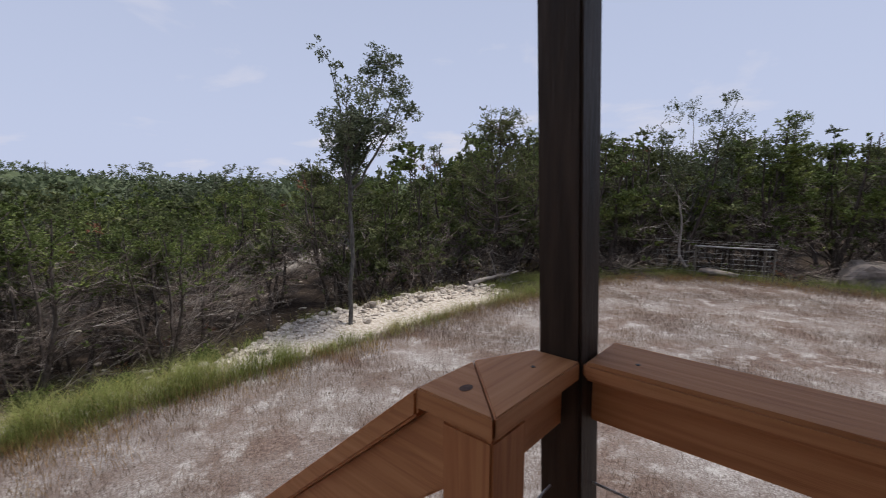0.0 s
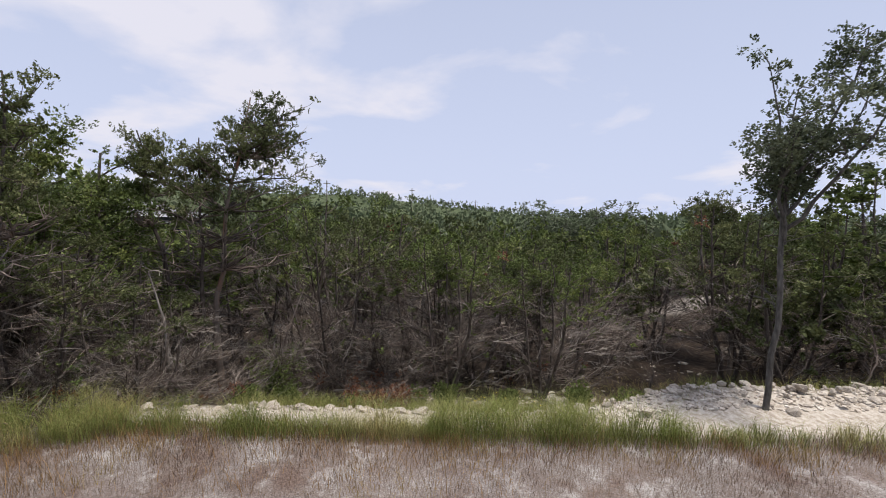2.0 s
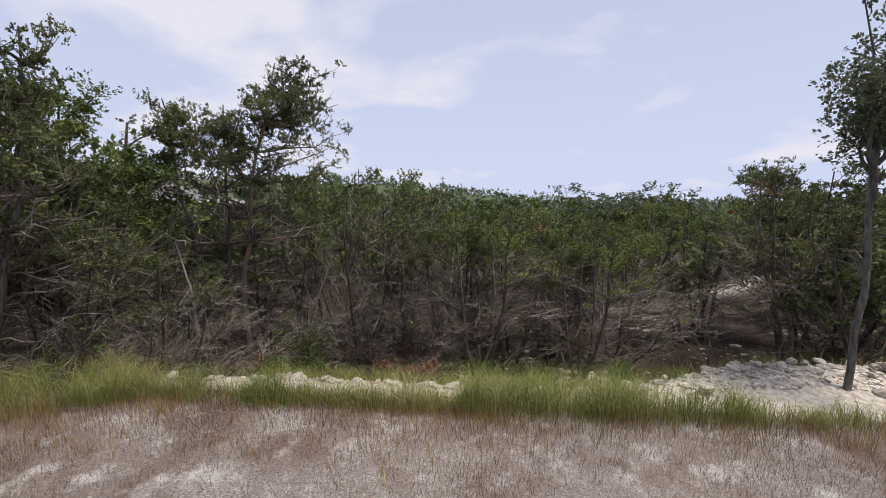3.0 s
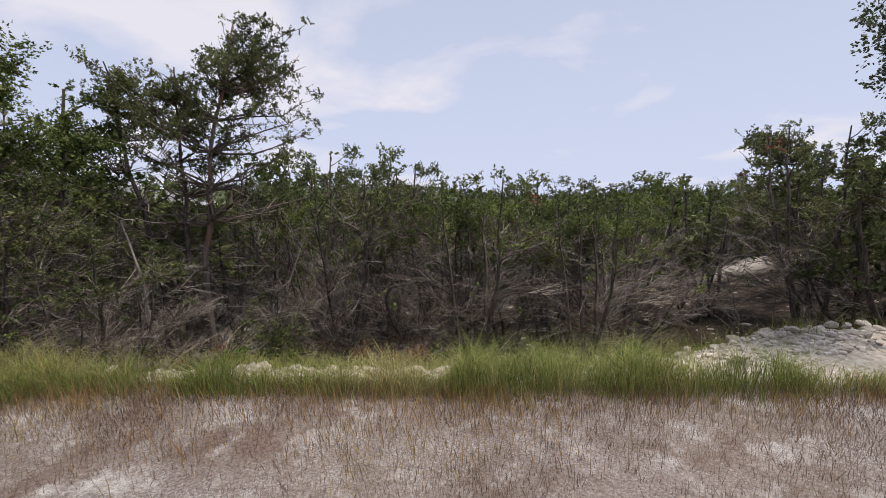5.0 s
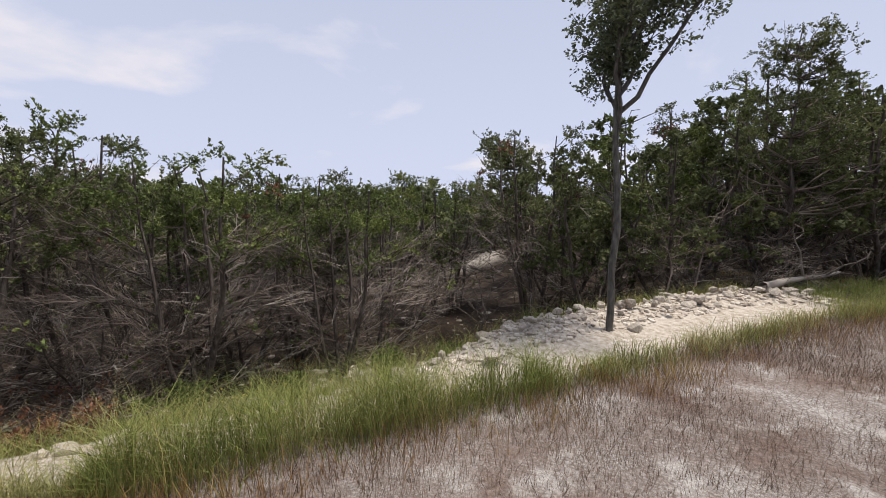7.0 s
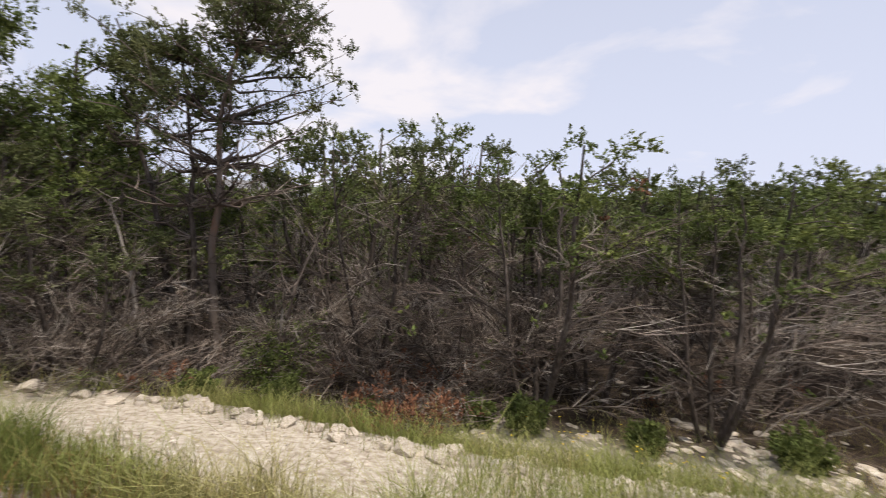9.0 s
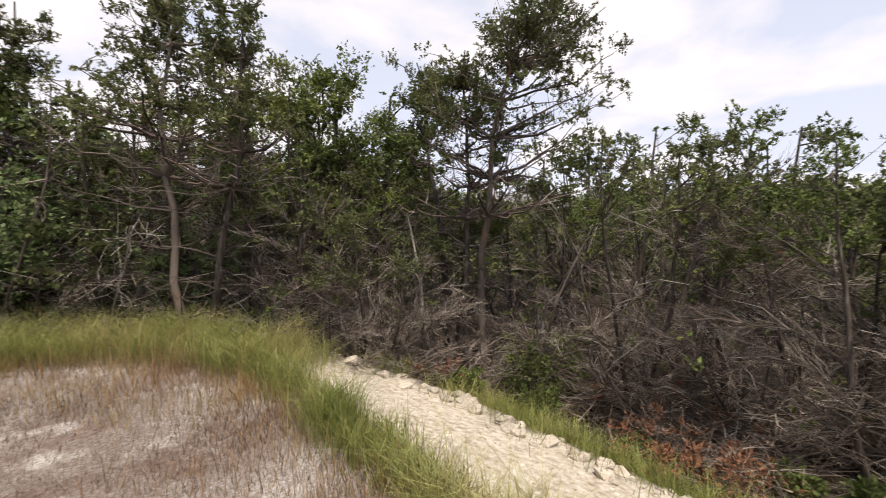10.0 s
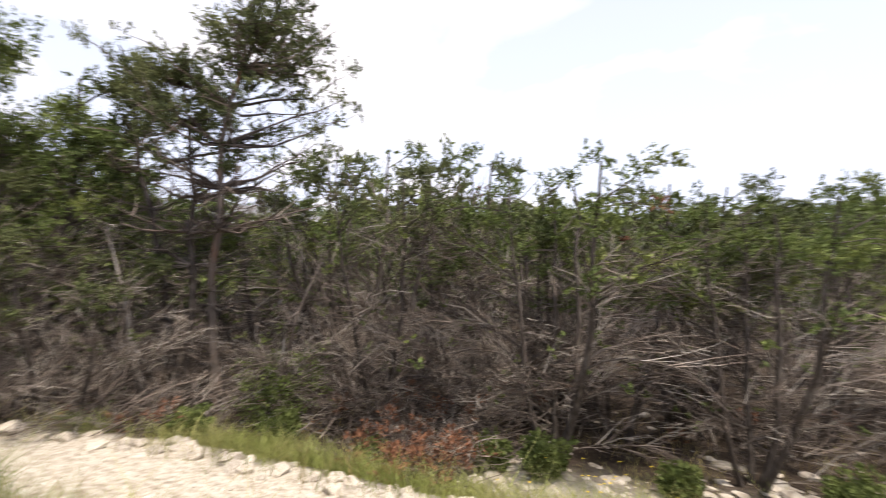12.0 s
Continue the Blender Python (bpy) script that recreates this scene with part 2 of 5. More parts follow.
# ---- mesh helpers ----
def mesh_of(name, verts, faces, material):
    me = bpy.data.meshes.new(name)
    me.from_pydata(verts, [], faces)
    me.materials.append(material)
    return me


class Soup:
    """Collects triangles and quads from arrays into one mesh."""

    def __init__(self):
        self.v, self.t, self.q, self.n = [], [], [], 0

    def add(self, v, tris=None, quads=None):
        v = np.asarray(v, float).reshape(-1, 3)
        if tris is not None:
            self.t.append(np.asarray(tris, int).reshape(-1, 3) + self.n)
        if quads is not None:
            self.q.append(np.asarray(quads, int).reshape(-1, 4) + self.n)
        self.v.append(v)
        self.n += len(v)

    def mesh(self, name, material, smooth=False):
        me = bpy.data.meshes.new(name)
        v = np.concatenate(self.v)
        t = np.concatenate(self.t) if self.t else np.zeros((0, 3), int)
        q = np.concatenate(self.q) if self.q else np.zeros((0, 4), int)
        me.vertices.add(len(v))
        me.vertices.foreach_set("co", v.ravel())
        loops = np.concatenate([t.ravel(), q.ravel()])
        me.loops.add(len(loops))
        me.loops.foreach_set("vertex_index", loops)
        me.polygons.add(len(t) + len(q))
        me.polygons.foreach_set("loop_start", np.concatenate([np.arange(len(t)) * 3, len(t) * 3 + np.arange(len(q)) * 4]))
        me.polygons.foreach_set("use_smooth", np.full(len(t) + len(q), smooth))
        me.update(calc_edges=True)
        me.validate()
        me.materials.append(material)
        return me


def tube(soup, pts, radii, sides=5):
    """A tapered tube along a path, closed to a point at its end."""
    pts, radii = np.asarray(pts, float), np.asarray(radii, float)
    n = len(pts)
    d = np.gradient(pts, axis=0)
    d /= np.linalg.norm(d, axis=1)[:, None] + 1e-9
    ref = np.where(np.abs(d[:, 2:3]) > 0.85, [[1.0, 0, 0]], [[0, 0, 1.0]])
    a = np.cross(d, ref)
    a /= np.linalg.norm(a, axis=1)[:, None] + 1e-9
    b = np.cross(d, a)
    ang = np.arange(sides) * 2 * np.pi / sides
    ring = pts[:, None] + radii[:, None, None] * (np.cos(ang)[None, :, None] * a[:, None] + np.sin(ang)[None, :, None] * b[:, None])
    i, j = np.meshgrid(np.arange(n - 1), np.arange(sides), indexing="ij")
    k = (j + 1) % sides
    quads = np.stack([i * sides + j, i * sides + k, (i + 1) * sides + k, (i + 1) * sides + j], -1).reshape(-1, 4)
    soup.add(ring.reshape(-1, 3), quads=quads)


def unit(rng, n):
    v = rng.normal(size=(n, 3))
    return v / np.linalg.norm(v, axis=1)[:, None]


def leaves(soup, rng, pos, out, length, width, diamond=False):
    """Small pointed leaves at the given places, pointing roughly along out."""
    n = len(pos)
    d = out + 0.75 * unit(rng, n)
    d /= np.linalg.norm(d, axis=1)[:, None]
    s = np.cross(d, unit(rng, n))
    s /= np.linalg.norm(s, axis=1)[:, None] + 1e-9
    ln = (length * rng.uniform(0.6, 1.35, n))[:, None]
    wd = (width * rng.uniform(0.6, 1.3, n))[:, None]
    if diamond:
        v = np.stack([pos, pos + d * ln * 0.5 + s * wd, pos + d * ln, pos + d * ln * 0.5 - s * wd], 1)
        soup.add(v, quads=np.arange(4 * n))
    else:
        v = np.stack([pos - s * wd, pos + s * wd, pos + d * ln], 1)
        soup.add(v, tris=np.arange(3 * n))


STUFF_PARTS = {"stem_mass", "limb_mass", "dead_brush", "bleached_brush", "twig_mass", "crown", "dead_foliage"}


def part(name, me, parent, label=""):
    ob = new(name, me)
    ob.parent = parent
    if label:
        ob["label"] = label
    if name in STUFF_PARTS:
        ob["kind"] = "stuff"
    return ob


def holder(name, m, label, category, group="", kind=""):
    ob = new(name)
    ob.empty_display_size = 0.2
    ob.matrix_world = m
    return tagged(ob, label, category, group, kind)


def solid(poly, z0, z1, bevel=0.004):
    """A board: a polygon in plan between two heights, with eased edges."""
    bm = bmesh.new()
    vs = [bm.verts.new((x, y, z0)) for x, y in poly]
    f = bm.faces.new(vs)
    r = bmesh.ops.extrude_face_region(bm, geom=[f])
    for v in [g for g in r["geom"] if isinstance(g, bmesh.types.BMVert)]:
        v.co.z = z1
    bmesh.ops.recalc_face_normals(bm, faces=bm.faces)
    if bevel:
        bmesh.ops.bevel(bm, geom=bm.edges[:], offset=bevel, segments=2, affect="EDGES", clamp_overlap=True)
    return bm


def box(x0, x1, y0, y1, z0, z1, bevel=0.004):
    return solid([(x0, y0), (x1, y0), (x1, y1), (x0, y1)], z0, z1, bevel)


def finish(bm, name, material):
    me = bpy.data.meshes.new(name)
    bm.to_mesh(me)
    bm.free()
    me.materials.append(material)
    return me


# ---- terrain ----
BORDER = np.array([(-3, -12), (-5.6, -5), (-6.3, -2), (-7.05, -0.5), (-7.2, 0.7), (-6.6, 1.8), (-5.4, 3.0), (-4.5, 3.8), (-3.6, 4.7), (-2.8, 5.5),
                   (-1.45, 6.8), (0.6, 8.9), (2.4, 10.3), (5.1, 12.3), (7.5, 12.0), (8.9, 11.0), (11, 9), (15, 5), (15, -12)], float)
SEG = np.concatenate([[0], np.cumsum(np.linalg.norm(np.diff(BORDER, axis=0), axis=1))])
S_LEFT, S_RIGHT = SEG[4] + 0.6, SEG[12]


def smooth(a, b, x):
    t = np.clip((x - a) / (b - a), 0, 1)
    return t * t * (3 - 2 * t)


def border(x, y):
    """Signed distance outside the yard's edge, and the run along that edge."""
    x, y = np.asarray(x, float), np.asarray(y, float)
    best, run = np.full(x.shape, 1e9), np.zeros(x.shape)
    inside = np.zeros(x.shape, bool)
    for k in range(len(BORDER)):
        a, b = BORDER[k], BORDER[(k + 1) % len(BORDER)]
        d = b - a
        t = np.clip(((x - a[0]) * d[0] + (y - a[1]) * d[1]) / (d @ d), 0, 1)
        r = np.hypot(x - a[0] - t * d[0], y - a[1] - t * d[1])
        near = r < best
        best = np.where(near, r, best)
        run = np.where(near, SEG[k] + t * np.linalg.norm(d), run)
        cross = ((a[1] > y) != (b[1] > y)) & (x < (b[0] - a[0]) * (y - a[1]) / (b[1] - a[1] + 1e-12) + a[0])
        inside ^= cross
    return np.where(inside, -best, best), run


def ripple(x, y, f):
    return (np.sin(1.7 * f * x + 0.6 * np.sin(1.1 * f * y)) + np.sin(2.3 * f * y + 1.3 + 0.8 * np.sin(0.9 * f * x)) + np.sin(1.3 * f * (x + y) + 2.1)) / 3


def widen(run):
    """How much farther the rocky bank reaches out towards the oak."""
    return 0.6 * smooth(SEG[9] - 0.2, SEG[10], run) * (1 - smooth(S_RIGHT - 2.0, S_RIGHT, run))


def height(x, y):
    sd, run = border(x, y)
    wide = widen(run)
    drop = 0.45 + 0.55 * smooth(S_LEFT - 3, S_LEFT + 0.5, run)
    drop = drop - 0.8 * smooth(S_RIGHT - 3.5, S_RIGHT + 1, run)
    r = np.hypot(x, y)
    z = 0.012 * ripple(x, y, 2.0) * smooth(0, 1, -sd)
    strip = smooth(S_LEFT - 0.8, S_LEFT + 0.4, run) * (1 - smooth(S_RIGHT - 1.2, S_RIGHT, run))
    heap = smooth(SEG[8], SEG[10], run)
    slope = strip * (1 - heap)
    z = z + strip * heap * 0.08 * np.exp(-((sd - 0.75 - wide) / 0.4) ** 2) * (1 + 0.8 * wide) - slope * 0.40 * np.clip((sd - 0.1) / 1.4, 0, 1)
    z = z - drop * ((1.0 - 0.40 * slope) * smooth(0.9 + 0.6 * slope, 2.3 + 0.5 * slope, sd - wide) + 0.4 * smooth(2.3, 6, sd)) + 0.06 * ripple(x, y, 1.3) * smooth(1.5, 3, sd)
    z = z + 0.5 * np.exp(-(((x + 5.6) / 4) ** 2 + ((y - 21) / 4) ** 2))
    west = smooth(-0.2, 0.5, (-x * 0.75 + y * 0.55) / (r + 1e-6))
    z = z - west * 3.5 * smooth(14, 50, r) + (9 + 14 * smooth(33, 64, np.degrees(np.arctan2(-x, y)))) * smooth(70, 330, r) * (1 + 0.2 * ripple(x, y, 0.012)) + 0.8 * ripple(x, y, 0.05) * smooth(30, 80, r)
    return z


def axis(lo, hi, step, reach):
    mid = list(np.arange(lo, hi + 1e-6, step))
    a, d = [], step
    x = hi
    while x < reach:
        d *= 1.22
        x += d
        a.append(x)
    b, d, x = [], step, lo
    while x > -reach:
        d *= 1.22
        x -= d
        b.append(x)
    return np.array(b[::-1] + mid + a)


def build_ground():
    gx, gy = axis(-13, 13, 0.14, 1800), axis(-6, 19, 0.14, 1800)
    X, Y = np.meshgrid(gx, gy, indexing="ij")
    Z = height(X, Y)
    sd, run = border(X, Y)
    nx, ny = X.shape
    i, j = np.meshgrid(np.arange(nx - 1), np.arange(ny - 1), indexing="ij")
    q = np.stack([i * ny + j, (i + 1) * ny + j, (i + 1) * ny + j + 1, i * ny + j + 1], -1).reshape(-1, 4)
    s = Soup()
    s.add(np.stack([X, Y, Z], -1), quads=q)
    me = s.mesh("ground", SOIL, smooth=True)
    wob = 0.16 * ripple(X, Y, 3.1) + 0.08 * ripple(Y, X, 8.0)
    strip = smooth(S_LEFT - 0.5, S_LEFT + 0.5, run) * (1 - smooth(S_RIGHT - 1.5, S_RIGHT - 0.3, run))
    masks = {"yard": 1 - smooth(0.0, 0.4, sd + wob),
             "caliche": smooth(0.12, 0.3, sd + wob) * (1 - smooth(1.5, 1.9, sd + 1.5 * wob - widen(run))) * strip,
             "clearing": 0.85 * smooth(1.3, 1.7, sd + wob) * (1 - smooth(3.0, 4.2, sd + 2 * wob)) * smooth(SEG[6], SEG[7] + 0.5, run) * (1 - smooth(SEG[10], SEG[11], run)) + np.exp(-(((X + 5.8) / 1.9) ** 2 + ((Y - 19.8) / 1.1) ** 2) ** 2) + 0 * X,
             "far": smooth(45, 90, np.hypot(X, Y))}
    for name, v in masks.items():
        a = me.attributes.new(name, "FLOAT", "POINT")
        a.data.foreach_set("value", v.ravel())
    tagged(new("ground", me), "gravel yard and stony woodland floor running to wooded hills", "ground", kind="structure")


build_ground()


def zat(x, y):
    return float(height(np.array([x]), np.array([y]))[0])


# ---- porch ----
# local frame: origin at the inner corner of the rail, x along the short rail, y out along the stairs
PORCH = pose(0.239, 0.731, 0, 0, 0, 48.5)
DECK, CAP = 1.20, 2.25


def build_porch():
    deck = holder("porch_deck", PORCH, "cedar plank porch deck on posts", "porch", kind="structure")
    w, gap = 0.14, 0.003
    y = 0.10
    while y > -2.3:
        part("plank", finish(box(-4.2, 0.14, y - w + gap, y, DECK - 0.03, DECK, 0.003), "plank", CEDAR), deck)
        y -= w
    for nm, b in (("rim_joist", box(-4.2, 0.12, 0.055, 0.093, DECK - 0.23, DECK - 0.034)), ("rim_joist", box(0.08, 0.118, -2.3, 0.05, DECK - 0.23, DECK - 0.034))):
        part(nm, finish(b, nm, CEDAR), deck)
    for x, y in ((-4.0, -0.06), (-2.0, -0.06), (-0.02, -1.2), (-4.0, -2.1), (-0.02, -2.1)):
        part("support_post", finish(box(x - 0.045, x + 0.045, y - 0.045, y + 0.045, -0.1, DECK - 0.034), "support_post", DARK_POST), deck)
    # corner post
    post = holder("porch_post", PORCH @ pose(0, 0, CAP, -1.65, -1.45, 0) @ pose(0, 0, -CAP), "dark brown stained square wooden porch post", "post")
    part("shaft", finish(box(0.003, 0.083, 0.001, 0.083, -0.1, 3.72, 0.005), "shaft", DARK_POST), post)
    # short rail between the newel and the corner post
    short = holder("porch_railing", PORCH, "orange-brown cedar railing with a mitred flat cap", "railing")
    part("cap", finish(solid([(-0.258, 0.0), (-0.002, 0.0), (-0.002, 0.09), (-0.118, 0.142)], CAP - 0.034, CAP, 0.0025), "cap", CEDAR), short)
    part("top_rail", finish(box(-0.18, -0.003, 0.03, 0.068, CAP - 0.125, CAP - 0.036, 0.003), "top_rail", CEDAR), short)
    newel = part("newel", finish(box(-0.258, -0.17, 0.004, 0.094, DECK - 0.2, CAP - 0.036, 0.004), "newel", CEDAR_Z), short)
    for x, y in ((-0.075, 0.05),):
        part("screw_hole", finish(solid([(x + 0.004 * math.cos(a), y + 0.004 * math.sin(a)) for a in np.arange(10) * 0.628], CAP - 0.001, CAP + 0.0008, 0), "screw_hole", SCREW), short)
    # long rail
    long_rail = holder("porch_railing", PORCH, "long orange-brown cedar railing beside the deck", "railing")
    part("cap", finish(box(0.0, 0.14, -2.2, -0.003, CAP - 0.034, CAP, 0.007), "cap", CEDAR_Y), long_rail)
    part("top_rail", finish(box(0.045, 0.083, -2.2, -0.004, CAP - 0.125, CAP - 0.036, 0.003), "top_rail", CEDAR_Y), long_rail)
    for x, y in ((0.05, -0.08), (0.09, -0.62), (0.05, -1.2)):
        part("screw_hole", finish(solid([(x + 0.004 * math.cos(a), y + 0.004 * math.sin(a)) for a in np.arange(10) * 0.628], CAP - 0.001, CAP + 0.0008, 0), "screw_hole", SCREW), long_rail)
    part("end_post", finish(box(0.02, 0.108, -2.29, -2.202, DECK - 0.2, CAP - 0.002), "end_post", CEDAR_Z), long_rail)
    for z in np.linspace(DECK + 0.12, CAP - 0.26, 6):
        s = Soup()
        tube(s, [(0.064, -0.003, z), (0.064, -1.1, z - 0.004), (0.064, -2.2, z)], [0.0025] * 3, 5)
        part("cable", s.mesh("cable", STEEL), long_rail, "thin steel cable")
        s = Soup()
        tube(s, [(-0.18, 0.049, z), (-0.09, 0.049, z - 0.001), (0.002, 0.049, z)], [0.0025] * 3, 5)
        part("cable", s.mesh("cable", STEEL), short, "thin steel cable")
    # stair flight
    rise, run = DECK / 6, 0.235
    stairs = holder("stairs", PORCH, "wooden stair flight from the deck to the yard", "stairs", kind="structure")
    for k in range(5):
        z = DECK - rise * (k + 1)
        y = 0.10 + run * k
        for h in (0, 1):
            part("tread", finish(box(-1.22, -0.19, y + 0.001 + h * 0.117, y + 0.1165 + h * 0.117, z - 0.036, z, 0.004), "tread", CEDAR), stairs)
    slope = rise / run
    for x in (-1.18, -0.24):
        bm = bmesh.new()
        prof = [(0.10, DECK - 0.24), (0.10, DECK - 0.06 - rise), (0.10 + 5 * run, 0.10), (0.10 + 5 * run, -0.06), (1.08, -0.06)]
        vs = [bm.verts.new((x, a, b)) for a, b in prof]
        f = bm.faces.new(vs)
        r = bmesh.ops.extrude_face_region(bm, geom=[f])
        for v in [g for g in r["geom"] if isinstance(g, bmesh.types.BMVert)]:
            v.co.x += 0.038
        bmesh.ops.recalc_face_normals(bm, faces=bm.faces)
        part("stringer", finish(bm, "stringer", CEDAR_Y), stairs)
    srail = holder("stair_railing", PORCH, "sloping orange-brown cedar handrail of the stairs", "railing")

    def sloped(name, x0, x1, y0, y1, top, thick):
        bm = bmesh.new()
        prof = [(y0, top), (y1, top - slope * (y1 - y0)), (y1, top - slope * (y1 - y0) - thick), (y0, top - thick)]
        vs = [bm.verts.new((x0, a, b)) for a, b in prof]
        f = bm.faces.new(vs)
        r = bmesh.ops.extrude_face_region(bm, geom=[f])
        for v in [g for g in r["geom"] if isinstance(g, bmesh.types.BMVert)]:
            v.co.x = x1
        bmesh.ops.recalc_face_normals(bm, faces=bm.faces)
        bmesh.ops.bevel(bm, geom=bm.edges[:], offset=0.005, segments=2, affect="EDGES")
        part(name, finish(bm, name, CEDAR_Y), srail)

    part("cap_start", finish(solid([(-0.26, 0.001), (-0.26, 0.142), (-0.121, 0.142)], CAP - 0.034, CAP, 0.0025), "cap_start", CEDAR_Y), srail)
    s = Soup()
    ang = np.arange(14) * 2 * np.pi / 14
    ring = np.stack([-0.212 + 0.013 * np.cos(ang), 0.085 + 0.009 * np.sin(ang), np.full(14, CAP + 0.0006)], -1)
    s.add(np.concatenate([ring, [[-0.212, 0.085, CAP + 0.0012]]]), tris=[(k, (k + 1) % 14, 14) for k in range(14)])
    part("knot", s.mesh("knot", KNOT), srail, "dark round knot")
    sloped("sloping_cap", -0.26, -0.12, 0.144, 1.34, CAP - 0.002, 0.046)
    sloped("sloping_rail", -0.238, -0.20, 0.098, 1.24, CAP - 0.006, 0.15)
    part("bottom_newel", finish(box(-0.264, -0.176, 1.22, 1.31, -0.1, CAP - slope * 1.16 - 0.06), "bottom_newel", CEDAR_Z), srail)
    # house wall and porch roof, never in view
    house = holder("house_wall", PORCH, "plain pale house wall behind the porch", "wall", kind="structure")
    part("wall_panel", finish(box(-4.2, 0.9, -2.5, -2.31, -0.1, 3.7, 0), "wall_panel", SIDING), house)
    roof = holder("porch_roof", PORCH, "plain wooden porch roof", "roof", kind="structure")
    part("roof_deck", finish(box(-4.6, 1.05, -2.9, 0.32, 3.73, 3.83, 0), "roof_deck", DARK_POST), roof)


build_porch()


# ---- trees ----
def bend(rng, a, b, n, wander, sag=0.0):
    """A wandering path from a to b."""
    t = np.linspace(0, 1, n)[:, None]
    p = np.asarray(a) + (np.asarray(b) - np.asarray(a)) * t
    w = np.cumsum(rng.normal(size=(n, 3)), axis=0) * wander
    w -= w[0] + (w[-1] - w[0]) * t
    p = p + w
    p[:, 2] += sag * np.sin(np.pi * t[:, 0])
    return p


def spray(soup, rng, centre, radius, count, length, width, diamond=False, up=0.5):
    """A foliage clump: leaves in a flattened, gappy ball."""
    k = max(3, count // 9)
    hub = centre + unit(rng, k) * (radius * rng.uniform(0.25, 1.0, k) ** 0.6)[:, None] * np.array([1, 1, 0.75])
    pos = np.repeat(hub, 9, axis=0) + rng.normal(size=(k * 9, 3)) * radius * 0.13
    out = pos - centre
    out /= np.linalg.norm(out, axis=1)[:, None] + 1e-9
    out[:, 2] += up
    leaves(soup, rng, pos, out, length, width, diamond)


def plumes(soup, rng, centre, radius, count, leaf, rise=0.55):
    """A foliage clump of upswept plumes, each a short shoot thick with scale leaves, with gaps between them."""
    k, m = max(3, count // 15), 15
    axis_ = unit(rng, k) + [0, 0, rise]
    axis_ /= np.linalg.norm(axis_, axis=1)[:, None]
    root = centre + unit(rng, k) * (radius * rng.uniform(0.1, 0.75, k))[:, None] * [1, 1, 0.7]
    long_ = radius * rng.uniform(0.35, 0.8, k)
    t = rng.uniform(0, 1, (k, m))
    pos = root[:, None] + axis_[:, None] * (t * long_[:, None])[..., None] + rng.normal(size=(k, m, 3)) * radius * 0.055
    out = np.repeat(axis_[:, None], m, axis=1)
    leaves(soup, rng, pos.reshape(-1, 3), out.reshape(-1, 3), leaf, leaf * 0.42)


def tubes(soup, P, R, sides=3):
    """Many tubes at once: P holds their paths, R their radii."""
    d = np.gradient(P, axis=1)
    d /= np.linalg.norm(d, axis=2)[..., None] + 1e-9
    ref = np.where(np.abs(d[..., 2:3]) > 0.85, [1.0, 0, 0], [0, 0, 1.0])
    a = np.cross(d, ref)
    a /= np.linalg.norm(a, axis=2)[..., None] + 1e-9
    b = np.cross(d, a)
    ang = np.arange(sides) * 2 * np.pi / sides
    ring = P[:, :, None] + R[:, :, None, None] * (np.cos(ang)[:, None] * a[:, :, None] + np.sin(ang)[:, None] * b[:, :, None])
    N, n = P.shape[:2]
    w, i, j = np.meshgrid(np.arange(N), np.arange(n - 1), np.arange(sides), indexing="ij")
    k, o = (j + 1) % sides, w * n * sides
    soup.add(ring.reshape(-1, 3), quads=np.stack([o + i * sides + j, o + i * sides + k, o + (i + 1) * sides + k, o + (i + 1) * sides + j], -1))


def spikes(soup, a, b, r):
    """Thin pointed twigs from a to b."""
    d = b - a
    d /= np.linalg.norm(d, axis=1)[:, None] + 1e-9
    u = np.cross(d, [0.3, 0.5, 0.81])
    u /= np.linalg.norm(u, axis=1)[:, None] + 1e-9
    w = np.cross(d, u)
    v = np.stack([a + u * r, a - u * r * 0.5 + w * r * 0.87, a - u * r * 0.5 - w * r * 0.87, b], 1)
    k = np.arange(len(a)) * 4
    soup.add(v, tris=np.concatenate([np.stack([k, k + 1, k + 3], -1), np.stack([k + 1, k + 2, k + 3], -1), np.stack([k + 2, k, k + 3], -1)]))


def heading(az, el):
    return np.stack([np.cos(az) * np.cos(el), np.sin(az) * np.cos(el), np.sin(el)], -1)


